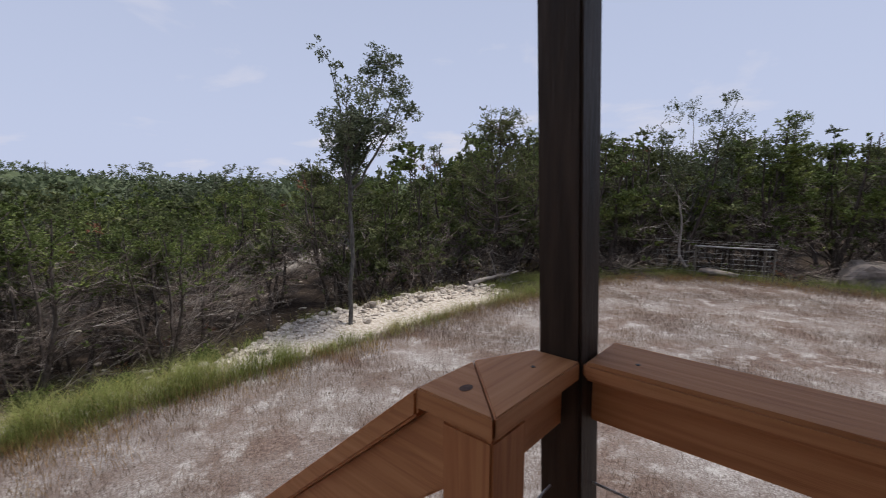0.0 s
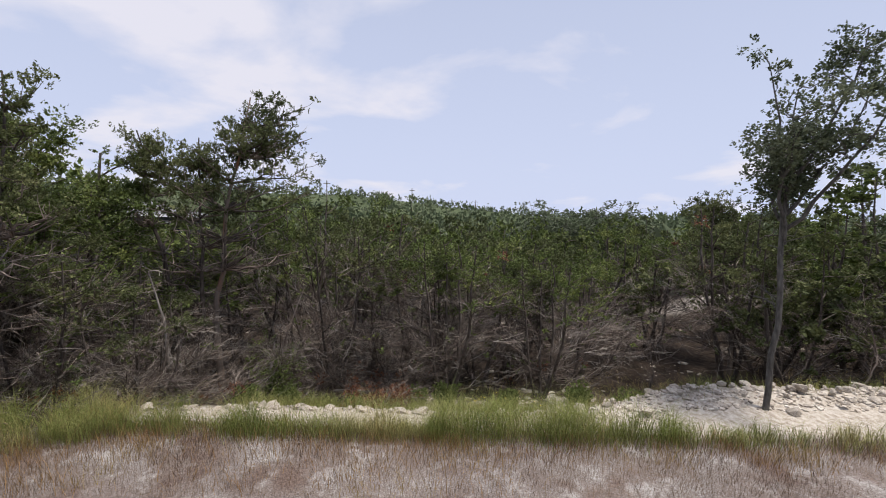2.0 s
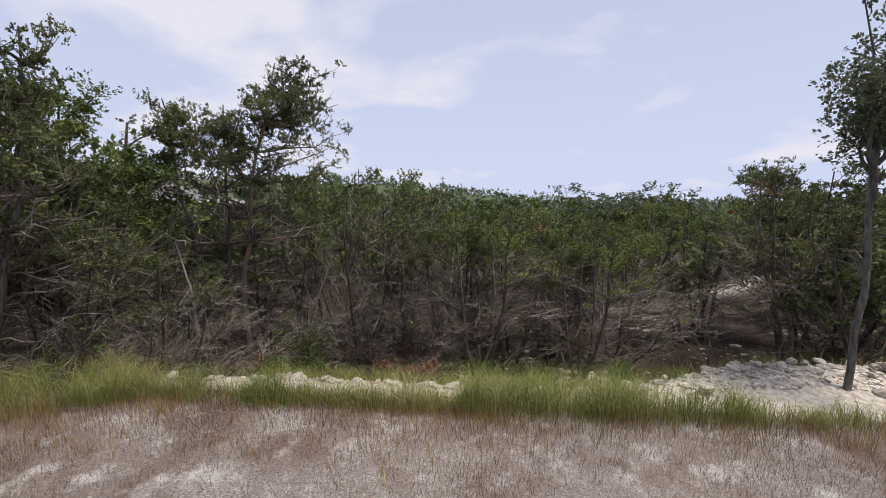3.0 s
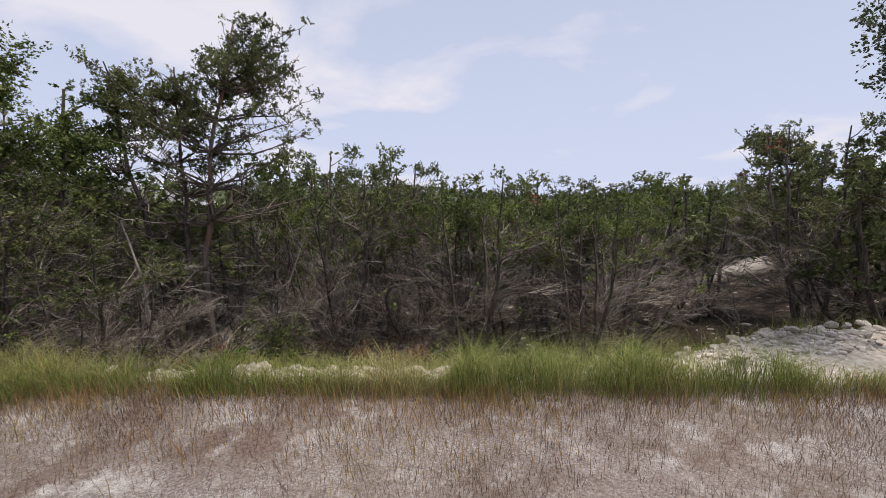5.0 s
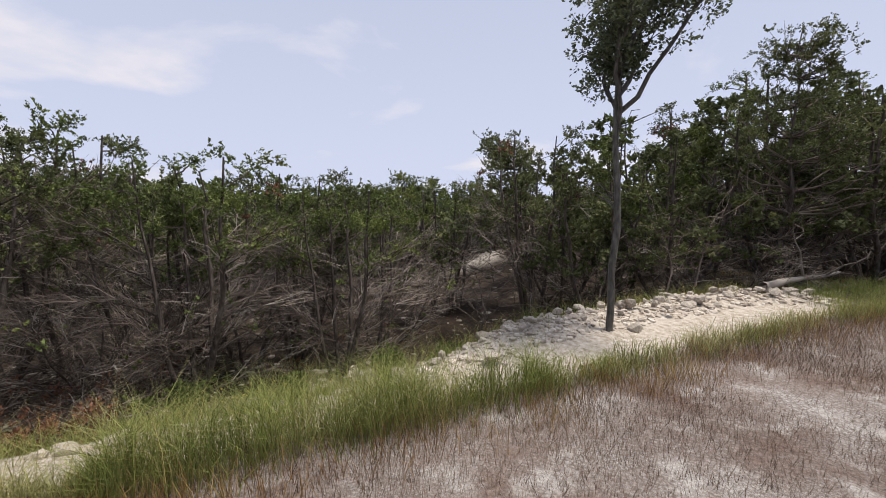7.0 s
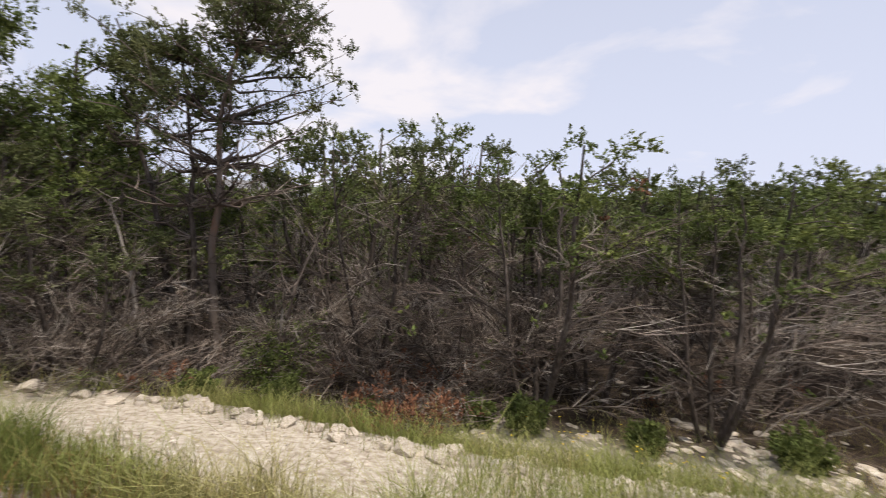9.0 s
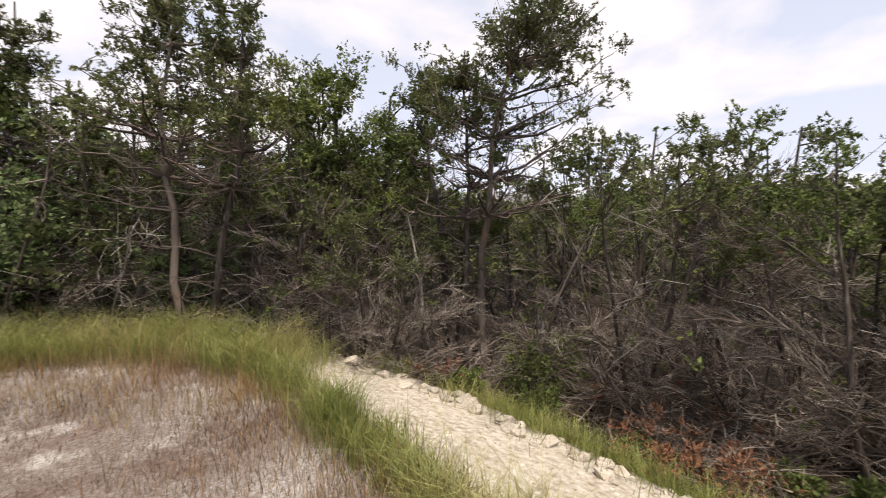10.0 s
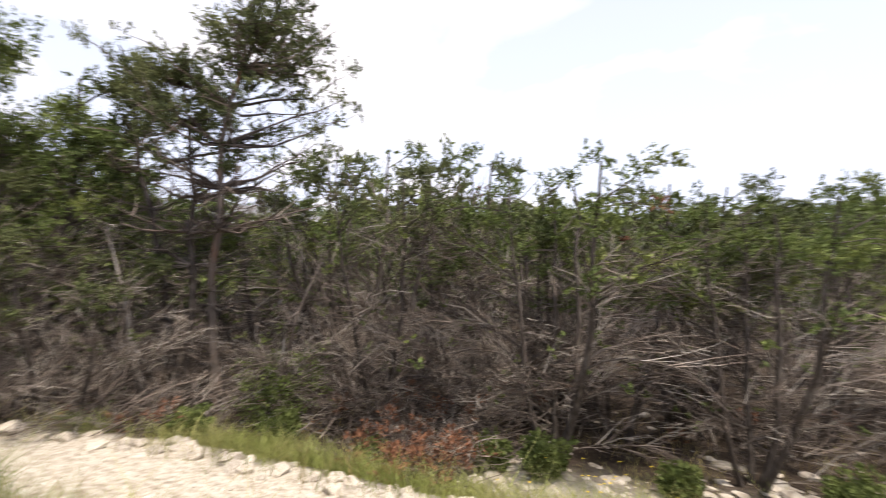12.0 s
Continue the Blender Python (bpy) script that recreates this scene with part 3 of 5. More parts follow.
def juniper(seed, h, spread, bare, trunks=4, clumps=80, count=128, twigs=400, fan=1.0, dull=False, leaf=0.039, clump=0.22, brown=0.0, sub=5, limbs=13, pale_share=0.24, stray=0.28):
    """A multi-stemmed juniper: fanning stems, arching dead limbs with a brush of fine twigs, a lumpy crown above 'bare' of its height."""
    rng = np.random.default_rng(seed)
    wood, limb, dead, pale, crown, rust = Soup(), Soup(), Soup(), Soup(), Soup(), Soup()
    az = np.arange(trunks) * 2 * np.pi / trunks + rng.uniform(-0.5, 0.5, trunks)
    reach = spread * rng.uniform(0.14, 0.38, trunks) * fan
    top = np.stack([reach * np.cos(az), reach * np.sin(az), h * rng.uniform(0.82, 0.97, trunks)], -1)
    t = np.linspace(0, 1, 9)[None, :, None]
    foot = np.stack([0.08 * np.cos(az), 0.08 * np.sin(az), np.full(trunks, -0.2)], -1)
    stems = foot[:, None] + (top - foot)[:, None] * t
    stems[..., :2] += (stems[:, -1:, :2] - stems[:, :1, :2]) * 0.25 * np.sin(np.pi * t)
    wob = np.cumsum(rng.normal(size=stems.shape), axis=1) * 0.035
    stems += wob - wob[:, :1]
    r0 = rng.uniform(0.035, 0.068, trunks) * h / 4
    tubes(wood, stems, r0[:, None] * np.linspace(1, 0.2, 9)[None], 6)
    # limbs arch out and up, the low ones longest
    m = trunks * limbs
    which, f = rng.integers(0, trunks, m), 0.08 + 0.9 * rng.random(m)
    k = np.minimum((f * 8).astype(int), 7)
    o = stems[which, k] + (stems[which, k + 1] - stems[which, k]) * (f * 8 - k)[:, None]
    la = np.where(f < 0.35, rng.uniform(0, 2 * np.pi, m), np.arctan2(o[:, 1], o[:, 0]) + rng.normal(size=m) * 0.9)
    le = rng.uniform(0.35, 1.0, m)
    ln = spread * rng.uniform(0.24, 0.5, m) * (1.12 - 0.68 * f)
    tt = np.linspace(0, 1, 6)[None, :, None]
    bow = rng.uniform(0.1, 0.5, m)
    L = o[:, None] + heading(la, le)[:, None] * ln[:, None, None] * tt
    L[..., 2] -= (bow * ln)[:, None] * tt[..., 0] ** 2 * 0.6
    L += np.cumsum(rng.normal(size=L.shape), axis=1) * 0.02 * (tt > 0)
    L[..., 2] = np.clip(L[..., 2], 0.04, h * 0.97)
    tubes(limb, L, (rng.uniform(0.008, 0.017, m) * h / 4)[:, None] * np.linspace(1, 0.3, 6)[None], 3)
    # dead brush: twigs leave the limbs at a narrow angle, in fans
    low = np.where(L[:, 2, 2] < (bare + 0.1) * h)[0]
    low = low if len(low) > 3 else np.arange(m)
    q = low[rng.integers(0, len(low), twigs)]
    u = rng.uniform(0.15, 1.0, twigs) ** 0.8
    j = np.minimum((u * 5).astype(int), 4)
    w = (u * 5 - j)[:, None]
    o = L[q, j] * (1 - w) + L[q, j + 1] * w
    along_ = L[q, j + 1] - L[q, j]
    along_ /= np.linalg.norm(along_, axis=1)[:, None] + 1e-9
    d = along_ + 0.55 * unit(rng, twigs)
    d[:, 2] += rng.normal(0.12, 0.2, twigs)
    d /= np.linalg.norm(d, axis=1)[:, None]
    tl = rng.uniform(0.25, 0.85, twigs) * spread / 3.4
    B = np.stack([o, o + d * (tl * 0.5)[:, None], o + d * tl[:, None] - np.array([0, 0, 1.0]) * (tl * rng.uniform(-0.08, 0.22, twigs))[:, None]], 1)
    B[:, 1] += rng.normal(size=(twigs, 3)) * 0.025
    B[..., 2] = np.clip(B[..., 2], 0.03, h * 0.92)
    light = rng.random(twigs) < pale_share
    R = rng.uniform(0.0035, 0.0085, twigs)[:, None] * np.array([[1, 0.7, 0.35]])
    for mask, soup in ((light, pale), (~light, dead)):
        tubes(soup, B[mask], R[mask], 3)
        n = int(mask.sum()) * sub
        src = np.repeat(np.where(mask)[0], sub)
        w = rng.uniform(0.1, 1, n)[:, None]
        a = B[src, 0] + (B[src, 2] - B[src, 0]) * w
        e = a + (d[src] + 0.6 * unit(rng, n)) * rng.uniform(0.08, 0.32, n)[:, None]
        spikes(soup, a, e, 0.0036)
    # foliage
    tips = np.concatenate([L[:, -1], L[:, 4], L[:, 3], stems[:, -1], stems[:, 7]])
    tips = tips[tips[:, 2] > bare * h]
    tips = tips[rng.permutation(len(tips))[:clumps]]
    for c in tips:
        rad = clump * rng.uniform(0.6, 1.35)
        plumes(rust if rng.random() < brown else crown, rng, np.minimum(c, [99, 99, h - 0.08]), rad, int(count * (rad / clump) ** 1.7), leaf)
    for k in range(int(clumps * stray)):
        plumes(crown, rng, B[rng.integers(0, twigs), 2], clump * 0.65, int(count * 0.4), leaf)
    out = [("trunk", wood.mesh("trunk", BARK, True), ""), ("limb_mass", limb.mesh("limb_mass", BARK), ""), ("dead_brush", dead.mesh("dead_brush", DEAD), "bare grey-brown dead twigs"),
           ("crown", crown.mesh("crown", NEEDLES_DULL if dull else NEEDLES), "")]
    if pale.n:
        out.append(("bleached_brush", pale.mesh("bleached_brush", DEAD_PALE), "bleached pale twigs"))
    if rust.n:
        out.append(("dead_foliage", rust.mesh("dead_foliage", NEEDLES_BROWN), "rust-brown dead foliage"))
    return out


def plant(kind, meshes, x, y, label, category, group="", turn=0.0, scale=(1, 1, 1), sink=0.0):
    m = pose(x, y, zat(x, y) - sink, 0, 0, turn) @ Matrix.Diagonal((*scale, 1))
    ob = holder(kind, m, label, category, group)
    for nm, me, lb in meshes:
        part(nm, me, ob, lb)
    return ob


JUNIPER_LABEL = "shaggy green juniper with bare grey lower twigs"
KINDS = [juniper(11, 4.0, 3.6, 0.57), juniper(12, 4.0, 3.9, 0.64, trunks=5, twigs=480, limbs=12), juniper(13, 4.0, 3.4, 0.55, trunks=4, clumps=85, limbs=15),
         juniper(14, 4.0, 3.8, 0.64, trunks=5, twigs=480, limbs=12, dull=True), juniper(15, 4.0, 3.5, 0.53, trunks=4, clumps=85, dull=True, brown=0.05)]
TALL = [juniper(21, 6.0, 3.8, 0.56, trunks=4, clumps=140, twigs=420, clump=0.25, limbs=22, fan=0.8), juniper(22, 6.0, 3.4, 0.58, trunks=4, clumps=130, twigs=420, dull=True, clump=0.25, brown=0.08, limbs=20, fan=0.8)]
FULL = [juniper(16, 4.0, 3.4, 0.30, clumps=90, count=90, leaf=0.066, twigs=150, limbs=16, dull=True, stray=0.2), juniper(17, 4.0, 3.0, 0.28, trunks=3, clumps=90, count=90, leaf=0.066, twigs=150, limbs=20, stray=0.2)]
LUSH = [juniper(18, 4.0, 3.6, 0.52, clumps=85, twigs=400, limbs=18, stray=0.1), juniper(19, 4.0, 3.5, 0.50, trunks=5, clumps=85, twigs=400, limbs=16, dull=True, stray=0.1)]
DEAD_KINDS = [juniper(51, 2.6, 3.6, 0.7, trunks=6, clumps=4, twigs=520, limbs=14, fan=1.4, pale_share=0.3, stray=0.5), juniper(52, 2.6, 3.8, 0.75, trunks=5, clumps=3, twigs=520, limbs=14, fan=1.5, dull=True, pale_share=0.3, stray=0.5)]
FAR = [juniper(31, 4.0, 3.6, 0.30, trunks=3, clumps=60, count=45, twigs=30, leaf=0.11, clump=0.40, sub=3, limbs=12), juniper(32, 4.0, 3.8, 0.30, trunks=3, clumps=60, count=45, twigs=30, leaf=0.11, clump=0.40, dull=True, sub=3, limbs=12)]
DOME = [juniper(24, 6.0, 4.6, 0.52, trunks=7, clumps=300, count=190, twigs=700, leaf=0.05, clump=0.36, limbs=30, fan=1.0, pale_share=0.3)]


def set_tree(name, stock, idx, x, y, top, turn, wide=1.0, base=4.0, label=JUNIPER_LABEL, category="tree", group="junipers"):
    """One tree of a stock, sunk to the ground at x, y and scaled to reach the height top."""
    z = zat(x, y)
    k = (top - z) / base
    ob = holder(name, pose(x, y, z, 0, 0, turn) @ Matrix.Diagonal((wide * k ** 0.5, wide * k ** 0.5, k, 1)), label, category, group)
    for nm, me, lb in stock[idx]:
        part("stem_mass" if name == "dead_juniper" and nm == "trunk" else nm, me, ob, lb)
    return ob


def oak(seed, h, fork, half, lean=(0.08, 0.0), leaf=0.05, dense=1.0):
    """A slender live oak: one grey stem, upswept limbs, small leathery leaves in open sprays."""
    rng = np.random.default_rng(seed)
    wood, twig, crown = Soup(), Soup(), Soup()
    stem = bend(rng, (0, 0, -0.2), (lean[0], lean[1], fork), 8, 0.025)
    tube(wood, stem, np.linspace(0.042, 0.030, 8) * h / 5, 8)
    ends = []
    for k in range(8):
        a = k * 2.4 + rng.uniform(-0.3, 0.3)
        r = half * (0.35 + 0.6 * rng.random()) * (0.3 if k == 0 else 1)
        top = np.array([lean[0] + 0.30 * half + r * np.cos(a), lean[1] + 0.7 * r * np.sin(a), fork + (h - fork) * (rng.uniform(0.3, 0.9) if k else 0.97)])
        p = bend(rng, stem[-1] - [0, 0, 0.10 * k], top, 8, 0.045, -0.1)
        tube(wood, p, np.linspace(0.030, 0.006, 8), 6)
        for i in range(11):
            o = p[rng.integers(3, 8)]
            d = unit(rng, 1)[0] * np.array([1, 0.8, 0.7])
            e = o + d * half * rng.uniform(0.15, 0.42) + [0, 0, 0.08]
            e[2] = min(e[2], h - 0.05)
            q = bend(rng, o, e, 5, 0.03)
            tube(twig, q, np.linspace(0.009, 0.003, 5), 4)
            ends += [q[-1], q[3]]
    for c in ends:
        spray(crown, rng, c, half * rng.uniform(0.09, 0.2), int(rng.uniform(30, 75) * dense), leaf, leaf * 0.36, True, 0.2)
    for k in range(16):
        z = fork * rng.uniform(0.45, 1.0)
        a = rng.uniform(0, 6.28)
        o = np.array([lean[0] * z / fork, lean[1] * z / fork, z])
        e = o + np.array([np.cos(a), np.sin(a), 0.4]) * rng.uniform(0.2, 0.45)
        tube(twig, bend(rng, o, e, 4, 0.03), np.linspace(0.008, 0.003, 4), 4)
        if z > fork * 0.88:
            spray(crown, rng, e, 0.14, 40, 0.05, 0.013, True, 0.2)
    return [("trunk", wood.mesh("trunk", OAK_BARK, True), "pale grey slender trunk"), ("twig_mass", twig.mesh("twig_mass", OAK_BARK), ""), ("crown", crown.mesh("crown", OAK_LEAF), "")]


def tall_cedar(seed, h, bare, half, lean, peeled=True, sparse=1.0, offset=(0.0, 0.0)):
    """A tall single-stemmed juniper with a peeled reddish trunk and an open, windswept crown."""
    rng = np.random.default_rng(seed)
    wood, twig, crown = Soup(), Soup(), Soup()
    p = bend(rng, (0, 0, -0.2), (lean[0], lean[1], h * 0.97), 12, 0.07)
    tube(wood, p, np.linspace(0.072, 0.012, 12) * h / 6, 8)
    for i in range(int(62 * sparse)):
        f = bare * 0.75 + (1 - bare * 0.75) * rng.random()
        o = p[int(f * 11)]
        a = rng.uniform(0, 6.28)
        r = half * rng.uniform(0.45, 1.0) * (1.15 - 0.75 * max(0.0, (f - bare) / (1 - bare)))
        e = o + np.array([r * np.cos(a) + offset[0], r * np.sin(a) + offset[1], r * rng.uniform(0.15, 0.65)])
        e[2] = min(e[2], h)
        q = bend(rng, o, e, 6, 0.04, -0.08)
        tube(twig, q, np.linspace(0.022, 0.005, 6), 4)
        ends = [q[-1], q[4], q[3]]
        for _ in range(4):
            s0 = q[rng.integers(2, 6)]
            s1 = s0 + unit(rng, 1)[0] * half * 0.28 + [0, 0, 0.1]
            tube(twig, bend(rng, s0, s1, 4, 0.02), np.linspace(0.008, 0.003, 4), 3)
            ends.append(s1)
        for c in ends:
            if c[2] > bare * h * 0.95 and rng.random() < 0.72:
                plumes(crown, rng, np.minimum(c, [99, 99, h]), rng.uniform(0.12, 0.26), int(rng.uniform(85, 170)), 0.033)
    for i in range(46):
        f = rng.uniform(0.08, bare)
        o = p[int(f * 11)]
        a = rng.uniform(0, 6.28)
        ln = rng.uniform(0.3, 1.1)
        e = o + np.array([np.cos(a), np.sin(a), rng.uniform(-0.3, 0.5)]) * ln
        q = bend(rng, o, e, 5, 0.04)
        tube(twig, q, np.linspace(0.010, 0.003, 5), 3)
        for _ in range(2):
            s0 = q[rng.integers(1, 5)]
            tube(twig, bend(rng, s0, s0 + unit(rng, 1)[0] * 0.25, 3, 0.02), [0.005, 0.004, 0.002], 3)
    return [("trunk", wood.mesh("trunk", BARK_RED if peeled else BARK, True), "peeling reddish-grey trunk" if peeled else ""), ("twig_mass", twig.mesh("twig_mass", DEAD), "bare dead branches"), ("crown", crown.mesh("crown", NEEDLES_DULL), "")]


plant("oak_tree", oak(5, 4.95, 2.95, 1.2, (0.06, 0.2), 0.044, 1.9), -1.72, 7.85, "slender young live oak with open green crown beside the rock berm", "tree")
plant("oak_tree", oak(6, 5.6, 2.0, 2.1, leaf=0.06, dense=1.4), 8.0, 14.4, "broad live oak with small green leaves behind the fence", "tree")
plant("cedar_tree", tall_cedar(41, 6.25, 0.66, 1.5, (0.0, 0.6), sparse=1.35, offset=(0.0, 0.35)), -9.85, 3.55, "tall cedar with peeling red-brown trunk and open crown", "tree")
plant("cedar_tree", tall_cedar(42, 5.3, 0.68, 0.9, (0.1, -0.15), False, 0.8), -10.0, 3.35, "tall leaning grey-stemmed cedar in the thicket", "tree")
plant("cedar_tree", tall_cedar(43, 5.4, 0.76, 0.5, (-0.35, -0.75), False, 0.5), -10.3, 3.1, "thin cedar with a sparse tuft at its top", "tree")
plant("cedar_tree", tall_cedar(44, 4.75, 0.58, 1.0, (-0.3, -0.3), sparse=0.7), -8.15, -0.2, "tall two-stemmed cedar with grey trunk and broad crown", "tree")
plant("cedar_tree", tall_cedar(45, 4.5, 0.60, 0.85, (0.0, 0.6), False, 0.6), -8.35, 0.0, "tall cedar with upswept green crown", "tree")
plant("cedar_tree", tall_cedar(46, 4.9, 0.72, 0.6, (-0.1, 0.1), False, 0.6), -8.4, -2.8, "thin cedar with a sparse flat top", "tree")
plant("cedar_tree", tall_cedar(47, 4.8, 0.72, 0.6, (0.0, 0.0), False, 0.6), -7.6, -3.45, "thin cedar with a bare stem and tufted top", "tree")
plant("cedar_tree", tall_cedar(48, 4.6, 0.62, 1.0, (-1.0, 0.6), False, 0.9), -3.3, 13.9, "leaning cedar with a small dark flat crown", "tree")
plant("cedar_tree", tall_cedar(49, 4.9, 0.48, 1.35, (0.0, 0.2), False), 1.6, 12.3, "half-dead cedar with brown twigs and a thin crown", "tree")

# junipers with a place of their own: stock, pick, x, y, top, turn, width
for stock, idx, x, y, top, turn, wide, base in (
        (DOME, 0, -11.5, 0.7, 4.25, 20, 1.05, 6), (KINDS, 2, -11.1, 0.4, 4.35, 150, 0.9, 4), (KINDS, 2, -10.3, 1.9, 1.9, 100, 0.9, 4), (TALL, 1, -9.7, -1.6, 4.2, 80, 1.0, 6),
        (KINDS, 2, -5.4, 14.1, 2.3, 40, 0.85, 4), (FULL, 0, -2.6, 13.3, 2.7, 200, 0.95, 4), (FULL, 1, -1.2, 13.6, 3.2, 10, 0.95, 4),
        (TALL, 0, 2.2, 14.4, 4.6, 130, 1.0, 6), (TALL, 1, 0.4, 14.2, 4.1, 50, 1.0, 6), (TALL, 0, 4.2, 15.2, 4.7, 250, 1.05, 6),
        (TALL, 1, 6.3, 14.6, 4.4, 300, 1.1, 6), (TALL, 0, 10.4, 13.9, 4.9, 15, 1.1, 6), (TALL, 1, 13.0, 12.4, 4.8, 160, 1.1, 6), (FULL, 0, 6.9, 14.1, 4.3, 60, 1.2, 4), (FULL, 1, 9.4, 13.9, 4.2, 200, 1.2, 4), (FULL, 0, 3.3, 13.4, 4.0, 90, 1.2, 4), (FULL, 1, 5.2, 13.9, 4.2, 30, 1.2, 4), (FULL, 0, 1.6, 12.9, 3.6, 330, 1.2, 4), (FULL, 1, 11.9, 13.4, 4.3, 30, 1.2, 4), (FULL, 0, -0.4, 12.3, 2.9, 10, 1.1, 4), (FULL, 1, 13.6, 10.6, 4.2, 70, 1.2, 4), (FULL, 1, -9.0, -3.4, 3.6, 20, 1.1, 4), (FULL, 0, -9.6, -1.9, 3.2, 120, 1.1, 4),
        (KINDS, 3, -9.2, 5.6, 2.6, 75, 0.95, 4), (KINDS, 1, -8.6, 7.7, 2.1, 10, 0.95, 4), (KINDS, 3, -7.3, 9.9, 2.0, 140, 0.95, 4),
        (KINDS, 0, -6.0, 10.5, 1.9, 220, 0.95, 4), (KINDS, 4, -9.6, 7.0, 2.65, 310, 1.0, 4), (LUSH, 1, -8.7, 8.7, 2.1, 30, 1.0, 4), (LUSH, 0, -11.4, 7.2, 3.2, 10, 1.0, 4),
        (KINDS, 4, -7.3, 9.6, 2.1, 120, 1.0, 4), (KINDS, 2, -10.8, 5.6, 3.1, 60, 1.0, 4), (KINDS, 4, -3.2, 12.6, 3.0, 80, 1.0, 4), (KINDS, 2, -5.7, 13.6, 2.3, 140, 0.95, 4), (FULL, 0, -1.9, 12.0, 2.7, 240, 1.0, 4), (FULL, 1, -7.6, 15.2, 2.4, 60, 1.1, 4), (FULL, 0, -3.6, 15.8, 2.8, 20, 1.1, 4), (FULL, 0, -8.4, 18.0, 2.6, 80, 1.2, 4), (FULL, 1, -3.2, 18.2, 3.0, 180, 1.2, 4), (FULL, 1, -6.0, 22.6, 2.9, 10, 1.3, 4), (FULL, 0, -4.2, 23.0, 3.2, 50, 1.3, 4), (FULL, 0, -8.4, 22.4, 2.8, 150, 1.3, 4), (KINDS, 1, -11.9, 2.9, 2.0, 260, 0.95, 4),
        (KINDS, 3, -9.1, 2.0, 1.5, 330, 0.9, 4), (KINDS, 3, -9.3, 0.7, 2.2, 100, 0.9, 4), (KINDS, 1, -9.9, -0.4, 2.6, 190, 0.9, 4),
        (KINDS, 4, -9.0, -2.4, 2.6, 45, 0.9, 4), (KINDS, 0, -8.6, -4.2, 3.4, 245, 1.0, 4), (KINDS, 2, -9.6, -3.6, 3.6, 15, 1.0, 4)):
    set_tree("juniper_tree", stock, idx, x, y, top, turn, wide, base)


for k, (x, y, top) in enumerate(((-8.6, 6.0, 0.1), (-9.4, 1.6, 0.4), (-9.2, 0.4, 0.8), (-9.0, -1.4, 0.9), (-8.4, 7.0, 0.5), (-10.0, 4.7, 0.3), (0.2, 12.1, 0.9), (-8.6, -2.6, 0.9), (-10.4, 2.8, 0.5), (-8.9, 3.0, -0.1), (-6.0, 11.0, 0.3), (-9.0, 8.0, 0.6))):
    set_tree("dead_juniper", DEAD_KINDS, k % 2, x, y, top, 67 * k, 0.95, 2.6, "grey-brown dead juniper thicket with tangled bare twigs", "dead shrub", "dead junipers")


def fill_woods():
    rng = np.random.default_rng(77)
    spots = [(o.location.x, o.location.y) for o in scene.objects if o.name.startswith(("juniper_tree", "cedar_tree", "oak_tree"))]
    n_near = n_far = 0
    for _ in range(9000):
        x, y = rng.uniform(-30, 20), rng.uniform(-10, 34)
        sd, run = (float(v[0]) for v in border(np.array([x]), np.array([y])))
        if sd < 3.4 or x > 14 and y < 6 or y < -7:
            continue
        if math.hypot((x + 5.8) / 3.2, (y - 19.3) / 2.6) < 1 or (abs(x + 5.0 - (y - 12) * -0.11) < 0.6 and 11 < y < 19):
            continue
        right = x > -0.8 and y > 8
        if -5.2 < x < -2.2 and 7.5 < y < 11.5:
            continue
        gap = (1.1 if right else 1.25) if sd < 5.2 else 1.7 + 0.05 * sd
        if any((x - a) ** 2 + (y - b) ** 2 < gap * gap for a, b in spots):
            continue
        left = y < 2.2 and x < -6
        near = sd < 5.2
        top = (4.3 if right else 3.3 if left else 2.25) + rng.uniform(-0.8, 0.4) + (0.0 if near or right else 0.1)
        spots.append((x, y))
        bear = math.degrees(math.atan2(-x, y))
        if 77 < bear < 86:
            top = 2.2
        elif 56 < bear < 77 and not left:
            top += 0.4
        if near:
            n_near += 1
            pick = FULL if right or left and rng.random() < 0.4 else KINDS
            set_tree("juniper_tree", pick, int(rng.integers(0, len(pick))), x, y, top, rng.uniform(0, 360), rng.uniform(0.85, 1.1))
        else:
            n_far += 1
            set_tree("juniper_tree", FAR, int(rng.integers(0, 2)), x, y, top, rng.uniform(0, 360), rng.uniform(0.95, 1.25), label="green juniper in the distant thicket")


fill_woods()


def far_woods():
    """Wooded hills: thousands of small crowns in one mesh."""
    rng = np.random.default_rng(5)
    s = Soup()
    n = 4200
    a = rng.uniform(radians(-65), radians(165), n)
    r = 36 * np.exp(rng.uniform(0, 1, n) * 2.4)
    x, y = -np.sin(a) * r, np.cos(a) * r
    z = height(x, y)
    for k in range(n):
        size = rng.uniform(1.6, 3.0) * (1 + 0.25 * (r[k] > 150))
        m = 44 if r[k] < 110 else 26
        d = unit(rng, m)
        d[:, 2] = np.abs(d[:, 2]) * 1.1
        rad = (rng.uniform(0.6, 1.05, m) * (1 + 0.25 * np.sin(3 * np.arctan2(d[:, 1], d[:, 0]) + k)))[:, None]
        pos = np.array([x[k], y[k], z[k] + size * 0.3]) + d * rad * size * np.array([1, 1, 1.05])
        leaves(s, rng, pos, d, size * 0.5, size * 0.2)
    tagged(new("distant_woods", s.mesh("distant_woods", HAZED_LEAF)), "dense green juniper and oak woods on low distant hills", "woods", kind="stuff")


